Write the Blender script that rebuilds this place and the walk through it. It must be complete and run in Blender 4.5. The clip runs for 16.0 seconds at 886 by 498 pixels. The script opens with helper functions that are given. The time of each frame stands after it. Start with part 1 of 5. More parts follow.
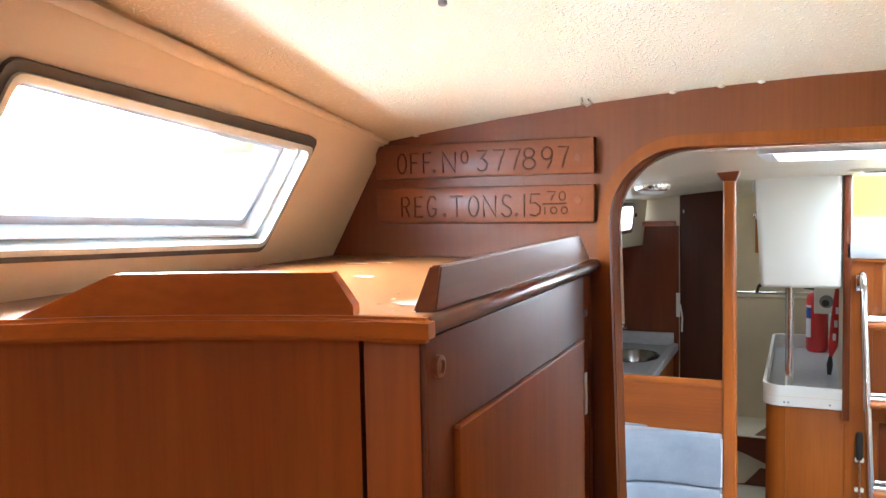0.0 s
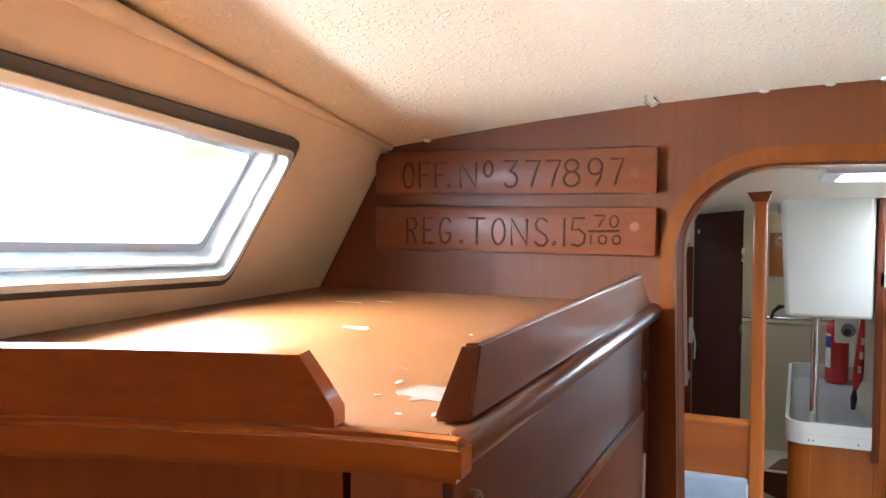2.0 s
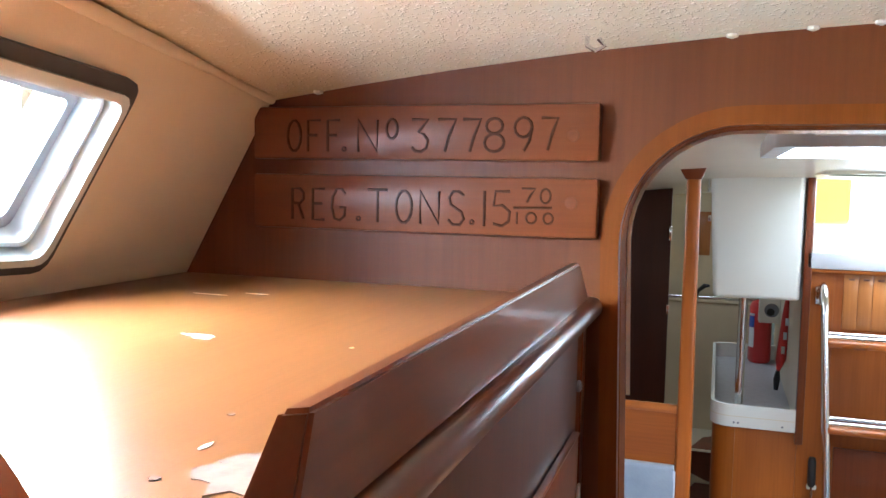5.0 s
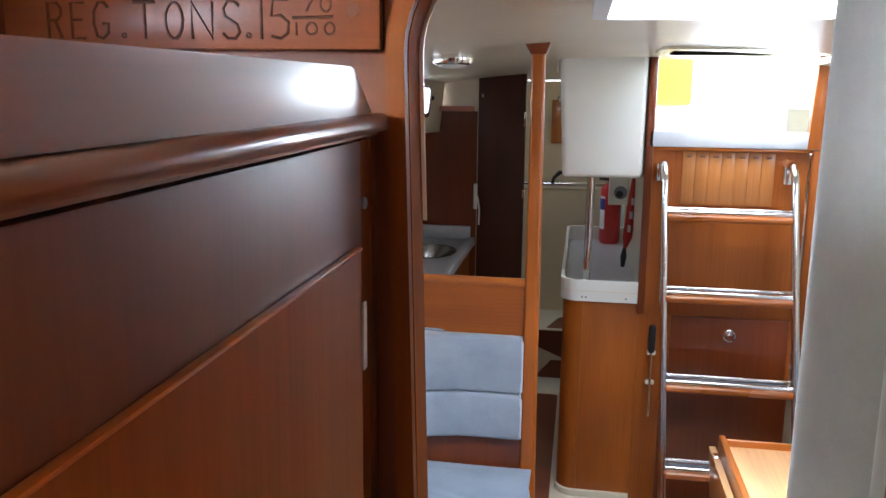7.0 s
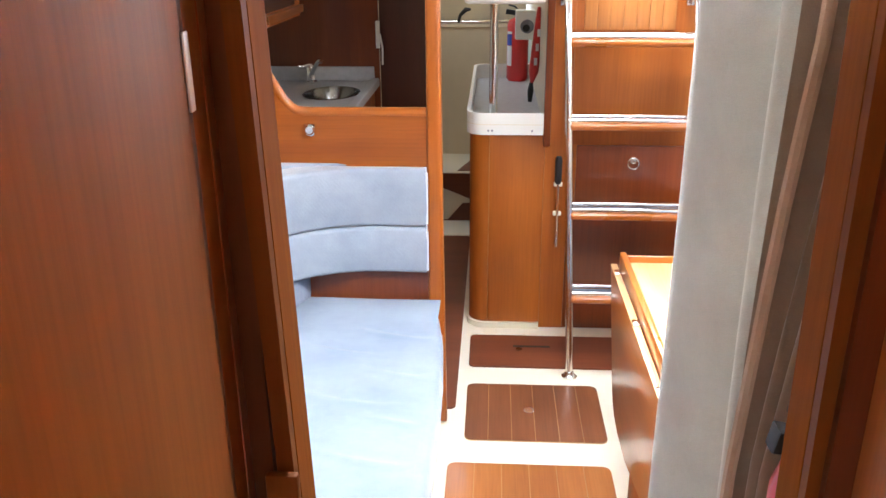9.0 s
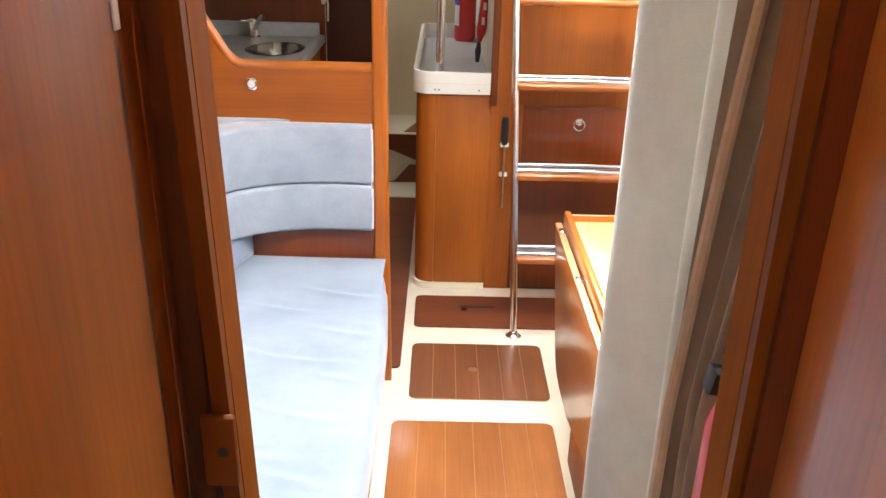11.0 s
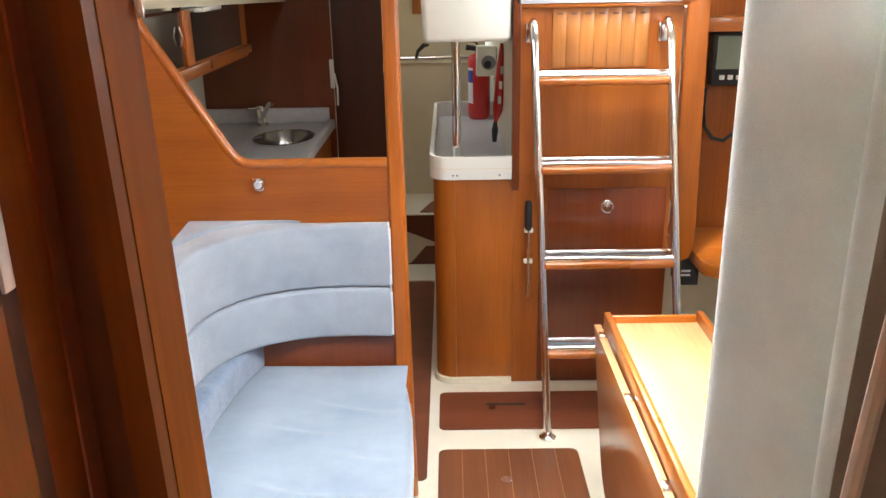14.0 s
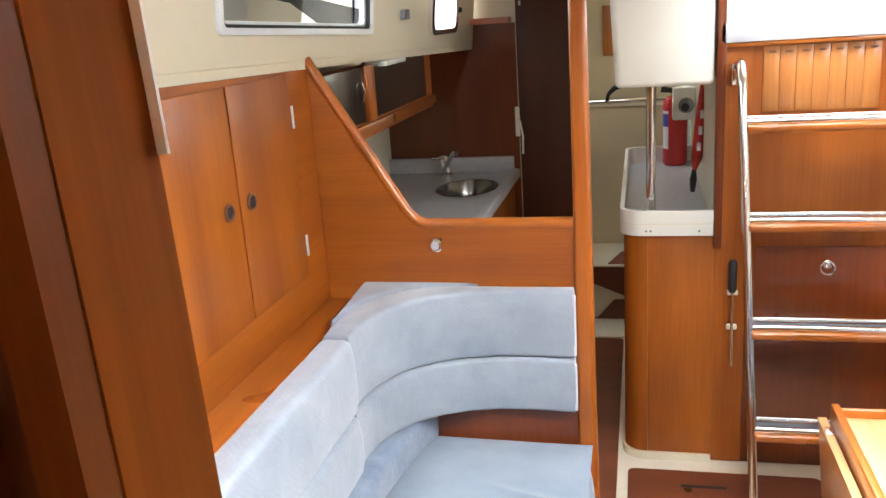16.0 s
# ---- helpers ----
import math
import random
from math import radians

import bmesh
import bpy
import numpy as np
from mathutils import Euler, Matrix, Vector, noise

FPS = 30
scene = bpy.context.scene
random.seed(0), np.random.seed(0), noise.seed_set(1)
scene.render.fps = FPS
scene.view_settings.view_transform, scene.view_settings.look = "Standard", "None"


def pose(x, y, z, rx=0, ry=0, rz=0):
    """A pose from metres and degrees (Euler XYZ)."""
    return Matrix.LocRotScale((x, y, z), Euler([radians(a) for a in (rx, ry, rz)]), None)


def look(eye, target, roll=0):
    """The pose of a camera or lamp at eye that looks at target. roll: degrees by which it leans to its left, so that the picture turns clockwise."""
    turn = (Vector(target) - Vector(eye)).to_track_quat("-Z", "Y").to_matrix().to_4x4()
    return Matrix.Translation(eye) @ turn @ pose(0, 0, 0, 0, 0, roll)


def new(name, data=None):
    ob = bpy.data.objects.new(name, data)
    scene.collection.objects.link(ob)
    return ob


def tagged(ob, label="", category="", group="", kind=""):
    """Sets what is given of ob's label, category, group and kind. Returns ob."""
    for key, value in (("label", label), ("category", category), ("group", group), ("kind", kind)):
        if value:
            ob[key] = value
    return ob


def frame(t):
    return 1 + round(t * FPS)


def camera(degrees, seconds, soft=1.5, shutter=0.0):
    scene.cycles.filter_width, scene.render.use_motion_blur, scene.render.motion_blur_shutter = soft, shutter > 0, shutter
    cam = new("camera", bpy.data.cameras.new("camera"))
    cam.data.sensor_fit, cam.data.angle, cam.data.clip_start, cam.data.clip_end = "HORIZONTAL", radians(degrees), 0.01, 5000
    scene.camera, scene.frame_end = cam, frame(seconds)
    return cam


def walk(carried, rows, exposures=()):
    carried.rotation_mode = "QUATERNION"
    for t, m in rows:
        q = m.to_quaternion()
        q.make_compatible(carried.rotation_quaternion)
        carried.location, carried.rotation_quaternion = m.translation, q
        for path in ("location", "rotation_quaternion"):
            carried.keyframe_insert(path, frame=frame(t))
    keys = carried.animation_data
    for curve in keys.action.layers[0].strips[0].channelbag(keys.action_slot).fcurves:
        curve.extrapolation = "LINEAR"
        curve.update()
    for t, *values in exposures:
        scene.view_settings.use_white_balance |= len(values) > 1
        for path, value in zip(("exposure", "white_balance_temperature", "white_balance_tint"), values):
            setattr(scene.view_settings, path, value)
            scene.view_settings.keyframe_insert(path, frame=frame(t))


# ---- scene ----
cam = camera(56.7, 16.0)
K = 1.1  # metres to one unit of the plan
PATH = [
    (0, (0.1109, 0.1264, 1.5282), (-0.6182, 1.7873, 1.4091), -1.1),
    (0.5, (0.0973, 0.1582, 1.5382), (-0.6855, 1.7973, 1.4609), -0.6),
    (1, (0.0800, 0.1945, 1.5382), (-0.6945, 1.8364, 1.4382), -0.3),
    (1.5, (0.0445, 0.2527, 1.5391), (-0.7036, 1.9082, 1.4564), 0.2),
    (2, (0.0100, 0.3118, 1.5373), (-0.7136, 1.9773, 1.4436), 0.2),
    (2.5, (-0.0118, 0.3491, 1.5400), (-0.7036, 2.0282, 1.4418), 0.7),
    (3, (-0.0255, 0.3836, 1.5436), (-0.7218, 2.0618, 1.4700), 0.6),
    (5.5, (-0.0218, 0.4682, 1.5245), (-0.5509, 2.1982, 1.3455), 0.6),
    (6, (-0.0055, 0.4764, 1.5127), (-0.4800, 2.2182, 1.2982), -0.2),
    (6.5, (0.0164, 0.4855, 1.4955), (-0.3609, 2.2445, 1.2291), -0.2),
    (7, (0.0309, 0.4955, 1.4709), (-0.2618, 2.2545, 1.1164), 0.6),
    (7.5, (0.0418, 0.5145, 1.4491), (-0.1864, 2.2673, 1.0218), 0.5),
    (8, (0.0536, 0.5191, 1.4309), (-0.1336, 2.2627, 0.9527), 0.1),
    (8.5, (0.0636, 0.5264, 1.4036), (-0.0845, 2.2482, 0.8400), -0.3),
    (9, (0.0709, 0.5318, 1.3809), (-0.0355, 2.2264, 0.7327), -0.4),
    (9.5, (0.0764, 0.5282, 1.3600), (-0.0045, 2.2000, 0.6500), 0.3),
    (12, (0.0709, 0.5609, 1.3573), (0.1282, 2.2309, 0.6400), 1.1),
    (12.5, (0.0609, 0.5882, 1.3773), (0.1082, 2.2818, 0.7191), 0.2),
    (13, (0.0491, 0.6291, 1.3855), (0.0709, 2.3418, 0.7764), -0.4),
    (13.5, (0.0509, 0.6845, 1.3845), (0.0709, 2.3991, 0.7791), -0.5),
    (14, (0.0473, 0.7400, 1.3882), (0.0282, 2.4600, 0.7982), -1.0),
    (14.5, (0.0436, 0.7909, 1.3945), (-0.0936, 2.5145, 0.8336), -2.0),
    (15, (0.0527, 0.8345, 1.4045), (-0.2300, 2.5482, 0.8664), -3.8),
    (15.5, (0.0482, 0.8809, 1.4055), (-0.3136, 2.5864, 0.8918), -4.5),
    (16, (0.0382, 0.9109, 1.4000), (-0.3864, 2.6082, 0.9064), -4.0),
]
EXPOSURES = [(0.0, 0.6, 5600, 6), (1.5, 0.35, 5500, 6), (3.0, 0.2, 5400, 6), (5.5, 0.1, 5500, 8), (6.5, -0.25, 5800, 10), (7.0, -0.05, 5700, 10), (8.0, 0.6, 5700, 12), (9.0, 1.0, 6100, 13), (9.5, 1.0, 6300, 13), (12.0, 0.95, 6800, 12), (13.0, 0.8, 6700, 10), (14.5, 0.75, 6500, 10), (16.0, 0.75, 6500, 10)]
walk(cam, [(t, look(Vector(eye) * K, Vector(target) * K, roll)) for t, eye, target, roll in PATH], EXPOSURES)

# ---- light ----
world = bpy.data.worlds.new("sky")
scene.world = world
world.use_nodes = True
wn, wl = world.node_tree.nodes, world.node_tree.links
sky = wn.new("ShaderNodeTexSky")
sky.sky_type, sky.sun_disc = "NISHITA", False
sky.sun_elevation, sky.sun_rotation = radians(66), radians(-140)
wl.new(sky.outputs[0], wn["Background"].inputs[0])
wn["Background"].inputs[1].default_value = 0.15
sun = new("sun", bpy.data.lights.new("sun", "SUN"))
sun.data.energy, sun.data.angle, sun.data.color = 3.5, radians(9.0), (1, 0.95, 0.88)
sun.matrix_world = look((-0.26, -0.30, 8.95), (0, 0, 8))


def window_light(name, at, to, width, height, power, colour=(0.93, 0.97, 1.0)):
    """An area lamp in an opening, standing for the sky outside it."""
    data = bpy.data.lights.new(name, "AREA")
    data.shape, data.size, data.size_y, data.energy, data.color = "RECTANGLE", width * K, height * K, power, colour
    ob = new(name, data)
    ob.matrix_world = look(Vector(at) * K, Vector(to) * K)
    ob.visible_camera = True
    return ob


window_light("port_window_daylight", (-0.63, 0.63, 1.64), (0.0, 0.67, 1.51), 1.14, 0.40, 290)
window_light("port_window_deck_glare", (-0.55, 0.70, 1.447), (-0.33, 0.70, 1.66), 0.34, 0.05, 9)
window_light("hatch_daylight", (0.25, 1.78, 1.72), (0.25, 1.78, 0), 0.40, 0.42, 40)
window_light("companionway_daylight", (0.80, 4.20, 1.74), (0.52, 3.3, 1.50), 0.92, 0.72, 55)
window_light("companionway_hatch_daylight", (0.52, 3.11, 1.80), (0.52, 3.10, 0), 0.60, 0.50, 14)
# fill through an assumed starboard window, out of view
window_light("starboard_fill_daylight", (1.14, 2.1, 1.47), (-0.2, 2.0, 1.0), 0.9, 0.14, 8)
window_light("saloon_port_window_daylight", (-0.80, 2.65, 1.56), (0, 2.65, 1.2), 1.1, 0.36, 14)
# small fill lamp added under the closed ceiling to brighten the aft passage
window_light("aft_passage_fill", (-0.15, 4.4, 1.50), (-0.15, 4.4, 0), 0.2, 0.2, 1.5)
# fill from an assumed foredeck hatch, out of view
window_light("forward_fill_daylight", (-0.12, -0.79, 1.91), (-0.12, -0.79, 0), 0.40, 0.38, 18)


# ---- materials ----
def material(name, rough=0.5, metal=0.0, coat=0.0):
    m = bpy.data.materials.new(name)
    m.use_nodes = True
    p = m.node_tree.nodes["Principled BSDF"]
    p.inputs["Roughness"].default_value, p.inputs["Metallic"].default_value = rough, metal
    p.inputs["Coat Weight"].default_value = coat
    p.inputs["Coat Roughness"].default_value = 0.26 if coat < 0.3 else 0.14
    return m, m.node_tree.nodes, m.node_tree.links, p


def mapped(n, l, scale, coords="Object", rot=(0, 0, 0)):
    tc, mp = n.new("ShaderNodeTexCoord"), n.new("ShaderNodeMapping")
    mp.inputs["Scale"].default_value, mp.inputs["Rotation"].default_value = scale, rot
    l.new(tc.outputs[coords], mp.inputs[0])
    return mp.outputs[0]


def noise_tex(n, l, vec, scale, detail=4, rough=0.55):
    t = n.new("ShaderNodeTexNoise")
    t.inputs["Scale"].default_value, t.inputs["Detail"].default_value, t.inputs["Roughness"].default_value = scale, detail, rough
    l.new(vec, t.inputs["Vector"])
    return t.outputs[0]


def ramp(n, l, fac, stops):
    r = n.new("ShaderNodeValToRGB")
    while len(r.color_ramp.elements) < len(stops):
        r.color_ramp.elements.new(0.5)
    for e, (pos, col) in zip(r.color_ramp.elements, stops):
        e.position, e.color = pos, (*col, 1)
    l.new(fac, r.inputs[0])
    return r.outputs[0]


def mix(n, l, fac, a, b, mode="MIX"):
    m = n.new("ShaderNodeMix")
    m.data_type, m.blend_type = "RGBA", mode
    for sock, v in ((m.inputs[0], fac), (m.inputs[6], a), (m.inputs[7], b)):
        if isinstance(v, (int, float)):
            sock.default_value = v
        elif isinstance(v, tuple):
            sock.default_value = (*v, 1)
        else:
            l.new(v, sock)
    return m.outputs[2]


def bump(n, l, p, height, strength, distance):
    b = n.new("ShaderNodeBump")
    b.inputs["Strength"].default_value, b.inputs["Distance"].default_value = strength, distance
    l.new(height, b.inputs["Height"])
    l.new(b.outputs[0], p.inputs["Normal"])


def wood(name, axis, dark, light, rough=0.3, coat=0.5, fine=1.0):
    """Varnished teak or mahogany veneer with its grain along the axis."""
    m, n, l, p = material(name, rough, 0, coat)
    p.inputs["Specular IOR Level"].default_value = 0.35
    s = [7.0 * fine] * 3
    s["xyz".index(axis)] = 0.6
    v = mapped(n, l, s)
    broad = noise_tex(n, l, v, 1.0, 3, 0.5)
    s2 = [150.0] * 3
    s2["xyz".index(axis)] = 5.0
    grain = noise_tex(n, l, mapped(n, l, s2), 1.0, 3, 0.6)
    base = ramp(n, l, broad, [(0.3, dark), (0.7, light)])
    streak = ramp(n, l, grain, [(0.33, (0.62, 0.56, 0.50)), (0.60, (1.08, 1.07, 1.05))])
    col = mix(n, l, 0.3, base, mix(n, l, 1.0, base, streak, "MULTIPLY"))
    stain = noise_tex(n, l, mapped(n, l, (1, 1, 1)), 2.6, 2)
    col = mix(n, l, 0.5, col, mix(n, l, 1.0, col, ramp(n, l, stain, [(0.3, (0.75, 0.7, 0.68)), (0.7, (1.15, 1.15, 1.15))]), "MULTIPLY"))
    tone = n.new("ShaderNodeObjectInfo")
    col = mix(n, l, 0.5, col, mix(n, l, 1.0, col, ramp(n, l, tone.outputs["Random"], [(0.0, (0.82, 0.8, 0.8)), (1.0, (1.12, 1.12, 1.12))]), "MULTIPLY"))
    l.new(col, p.inputs["Base Color"])
    r = ramp(n, l, stain, [(0.2, (rough - 0.06,) * 3), (0.8, (rough + 0.1,) * 3)])
    l.new(r, p.inputs["Roughness"])
    bump(n, l, p, grain, 0.12, 0.0006)
    return m


def plain(name, colour, rough=0.5, metal=0.0, var=0.08, scale=6.0, bumps=0.0, bscale=300.0, coat=0.0):
    m, n, l, p = material(name, rough, metal, coat)
    v = mapped(n, l, (1, 1, 1))
    t = noise_tex(n, l, v, scale, 4)
    lo, hi = tuple(c * (1 - var) for c in colour), tuple(min(1, c * (1 + var)) for c in colour)
    l.new(ramp(n, l, t, [(0.3, lo), (0.7, hi)]), p.inputs["Base Color"])
    if bumps:
        bump(n, l, p, noise_tex(n, l, v, bscale, 3), bumps, 0.001)
    return m


D, L2 = (0.25, 0.060, 0.0055), (0.41, 0.118, 0.010)
WOOD_V = wood("teak_veneer_upright", "z", D, L2, 0.42, 0.2)
WOOD_X = wood("teak_veneer_athwart", "x", D, L2, 0.42, 0.2)
WOOD_Y = wood("teak_veneer_fore_and_aft", "y", D, L2, 0.42, 0.2)
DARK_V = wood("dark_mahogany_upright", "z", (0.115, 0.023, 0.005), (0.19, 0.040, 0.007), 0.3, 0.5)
PLAQUE = wood("carved_mahogany", "x", (0.11, 0.029, 0.007), (0.17, 0.048, 0.011), 0.42, 0.15)
# dark tone for the shade inside the carved letters, which aren't cut in
GROOVE_SHADE = plain("groove_shade_mahogany", (0.050, 0.015, 0.006), 0.6, 0, 0.3, 200.0)
GROOVE_SHADE.node_tree.nodes["Principled BSDF"].inputs["Specular IOR Level"].default_value = 0.15
TRIM_X = wood("solid_teak_trim_athwart", "x", (0.31, 0.082, 0.009), (0.46, 0.132, 0.014), 0.28, 0.6)
TRIM_Y = wood("solid_teak_trim_fore_and_aft", "y", (0.31, 0.082, 0.009), (0.46, 0.132, 0.014), 0.28, 0.6)
TRIM_V = wood("solid_teak_trim_upright", "z", (0.30, 0.078, 0.009), (0.44, 0.124, 0.013), 0.34, 0.25)
LOCKER_TOP = wood("worn_teak_top", "y", (0.140, 0.050, 0.013), (0.235, 0.094, 0.027), 0.34, 0.4, 0.6)
# forward cabin and doorway teak: copies darkened in colour for the dimmer light there
FORE_V = wood("dimmed_teak_veneer_upright", "z", (0.078, 0.020, 0.004), (0.140, 0.040, 0.007), 0.45, 0.12)
FORE_X = wood("dimmed_teak_trim_athwart", "x", (0.16, 0.045, 0.010), (0.27, 0.085, 0.018), 0.30, 0.5)
FORE_Y = wood("dimmed_teak_trim_fore_and_aft", "y", (0.12, 0.033, 0.008), (0.20, 0.060, 0.014), 0.26, 0.6)
FORE_TRIM = wood("dimmed_teak_trim_upright", "z", (0.12, 0.033, 0.005), (0.20, 0.060, 0.008), 0.5, 0.0)
LINING = wood("dimmed_doorway_lining", "z", (0.16, 0.043, 0.005), (0.25, 0.073, 0.006), 0.75, 0.0)
RAIL = wood("dark_rail_mahogany", "y", (0.10, 0.026, 0.007), (0.17, 0.046, 0.011), 0.32, 0.6)
FORE_DOOR = wood("dimmed_teak_locker_veneer", "z", (0.155, 0.043, 0.005), (0.26, 0.080, 0.009), 0.55, 0.0)
# frame colour pushed blue-white to cancel warm light bounced off the wood
FRAME_METAL = plain("blue_tinted_window_frame", (0.80, 0.93, 1.0), 0.22, 0.25, 0.04, 8, 0.05, 200, 0.3)
SEAL_GREY = plain("grey_window_seal", (0.30, 0.36, 0.42), 0.45)
LINING.node_tree.nodes["Principled BSDF"].inputs["Specular IOR Level"].default_value = 0.06
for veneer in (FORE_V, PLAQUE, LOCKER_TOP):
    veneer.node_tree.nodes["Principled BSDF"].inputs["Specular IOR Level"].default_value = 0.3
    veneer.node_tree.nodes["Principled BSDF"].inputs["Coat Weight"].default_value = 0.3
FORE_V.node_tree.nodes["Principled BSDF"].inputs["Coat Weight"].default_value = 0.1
FORE_DOOR.node_tree.nodes["Principled BSDF"].inputs["Specular IOR Level"].default_value = 0.12
FORE_TRIM.node_tree.nodes["Principled BSDF"].inputs["Specular IOR Level"].default_value = 0.12
TABLETOP = wood("pale_teak_tabletop", "y", (0.52, 0.27, 0.11), (0.66, 0.38, 0.17), 0.30, 0.5)
LEAF = wood("teak_table_leaf", "y", (0.30, 0.085, 0.018), (0.45, 0.145, 0.030), 0.3, 0.5)
# one plank teak in two tones: bright under the deck hatch, dim further aft
SOLE_LIT = wood("teak_sole_plank", "y", (0.27, 0.085, 0.018), (0.44, 0.160, 0.035), 0.38, 0.3)
SOLE_DIM = wood("dim_teak_sole_plank", "y", (0.13, 0.042, 0.016), (0.22, 0.076, 0.028), 0.38, 0.3)
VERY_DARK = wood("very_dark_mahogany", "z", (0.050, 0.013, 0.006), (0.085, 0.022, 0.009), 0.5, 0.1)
# lighter copy of the teak; its paleness stands for light on the locker side
LIT_SIDE_V = wood("lit_teak_locker_side", "z", (0.40, 0.125, 0.022), (0.55, 0.19, 0.035), 0.36, 0.6)
CAULK = plain("pale_caulking", (0.42, 0.24, 0.10), 0.6)
SINK = plain("satin_steel_sink", (0.30, 0.29, 0.28), 0.22, 1.0)
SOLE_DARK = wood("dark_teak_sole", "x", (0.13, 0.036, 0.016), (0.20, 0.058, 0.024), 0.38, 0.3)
LOUVRE = wood("pale_teak_slat", "z", (0.34, 0.125, 0.028), (0.50, 0.195, 0.048), 0.35, 0.3)
CREAM = plain("cream_gelcoat", (0.74, 0.68, 0.52), 0.35, 0, 0.05, 3.0, 0.05, 60, 0.2)
TAN = plain("buff_gelcoat", (0.60, 0.50, 0.33), 0.45, 0, 0.08, 3.0, 0.05, 60)
WHITE = plain("white_gelcoat", (0.80, 0.80, 0.74), 0.3, 0, 0.03, 3.0, 0, 60, 0.3)
FLOOR = plain("cream_grp_sole", (0.74, 0.68, 0.55), 0.42, 0, 0.06, 5.0, 0.15, 500)
COUNTER = plain("grey_laminate", (0.44, 0.44, 0.46), 0.35, 0, 0.08, 40.0)
STEEL = plain("polished_stainless", (0.80, 0.80, 0.80), 0.14, 1.0, 0.05, 20)
BRUSHED = plain("brushed_aluminium", (0.78, 0.82, 0.88), 0.28, 0.35, 0.08, 8, 0.1, 200)
BLACK = plain("black_rubber", (0.015, 0.015, 0.017), 0.55)
GREY = plain("grey_anodised", (0.22, 0.23, 0.26), 0.4, 0.7)
RED = plain("red_enamel", (0.55, 0.02, 0.02), 0.3, 0, 0.05, 4, 0, 1, 0.4)
LABEL = plain("printed_white_label", (0.72, 0.72, 0.74), 0.5)
BLUE = plain("printed_blue_label", (0.04, 0.08, 0.38), 0.5)
PINK = plain("faded_pink_paper", (0.55, 0.24, 0.18), 0.7)
YELLOW = plain("yellow_vinyl", (0.85, 0.62, 0.10), 0.6)
DARKGLASS = plain("smoked_acrylic", (0.03, 0.022, 0.016), 0.08, 0, 0.1, 3, 0, 1, 0.5)
BROWN = plain("brown_plastic", (0.16, 0.06, 0.03), 0.3)
SLATE = plain("weathered_dark_rubber", (0.05, 0.058, 0.07), 0.5)
LCD = plain("unlit_display", (0.20, 0.24, 0.20), 0.2)
SCUFF = plain("scuffed_bare_patch", (0.16, 0.088, 0.055), 0.55, 0, 0.4, 90.0)
FLAKE = plain("white_paint_flake", (0.62, 0.56, 0.48), 0.5, 0, 0.1, 60.0)


def fabric(name, a, b, weave=900.0, soft=9.0, crease=0.5, sheen=0.4, ribs=0):
    m, n, l, p = material(name, 0.85)
    v = mapped(n, l, (1, 1, 1))
    t = noise_tex(n, l, v, soft, 5, 0.6)
    w = noise_tex(n, l, v, weave, 2)
    col = mix(n, l, 0.25, ramp(n, l, t, [(0.3, a), (0.7, b)]), ramp(n, l, w, [(0.3, a), (0.7, b)]))
    l.new(col, p.inputs["Base Color"])
    p.inputs["Sheen Weight"].default_value = sheen
    h = n.new("ShaderNodeMath")
    h.operation = "MULTIPLY_ADD"
    h.inputs[1].default_value = 0.12
    l.new(w, h.inputs[0])
    l.new(t, h.inputs[2])
    top = h.outputs[0]
    if ribs:
        wv = n.new("ShaderNodeTexWave")
        wv.bands_direction = "DIAGONAL"
        wv.inputs["Scale"].default_value, wv.inputs["Distortion"].default_value = ribs, 0.4
        l.new(v, wv.inputs["Vector"])
        r = n.new("ShaderNodeMath")
        r.operation = "MULTIPLY_ADD"
        r.inputs[1].default_value = 0.03
        l.new(wv.outputs[1], r.inputs[0]), l.new(top, r.inputs[2])
        top = r.outputs[0]
    bump(n, l, p, top, crease, 0.006)
    return m


DENIM = fabric("pale_blue_corduroy", (0.225, 0.262, 0.315), (0.33, 0.365, 0.415), crease=0.6, ribs=42)
PIPING = fabric("pale_cushion_welt", (0.50, 0.52, 0.55), (0.62, 0.64, 0.66), 500, 20, 0.2)
DENIM_DARK = fabric("darker_blue_corduroy", (0.12, 0.165, 0.25), (0.23, 0.28, 0.37), 900, 14, 0.9)
CURTAIN = fabric("grey_suede_curtain", (0.58, 0.58, 0.53), (0.80, 0.80, 0.75), 700, 7, 0.6, 0.6)
CURTAIN_LINE = fabric("curtain_seam_tape", (0.46, 0.34, 0.24), (0.58, 0.44, 0.32), 500, 20, 0.3)
# brown for the curtain folds: shade and light bounced off the wood, as colour
CURTAIN_BOUNCE = fabric("curtain_wood_bounce", (0.27, 0.20, 0.15), (0.38, 0.29, 0.22), 700, 9, 0.5)


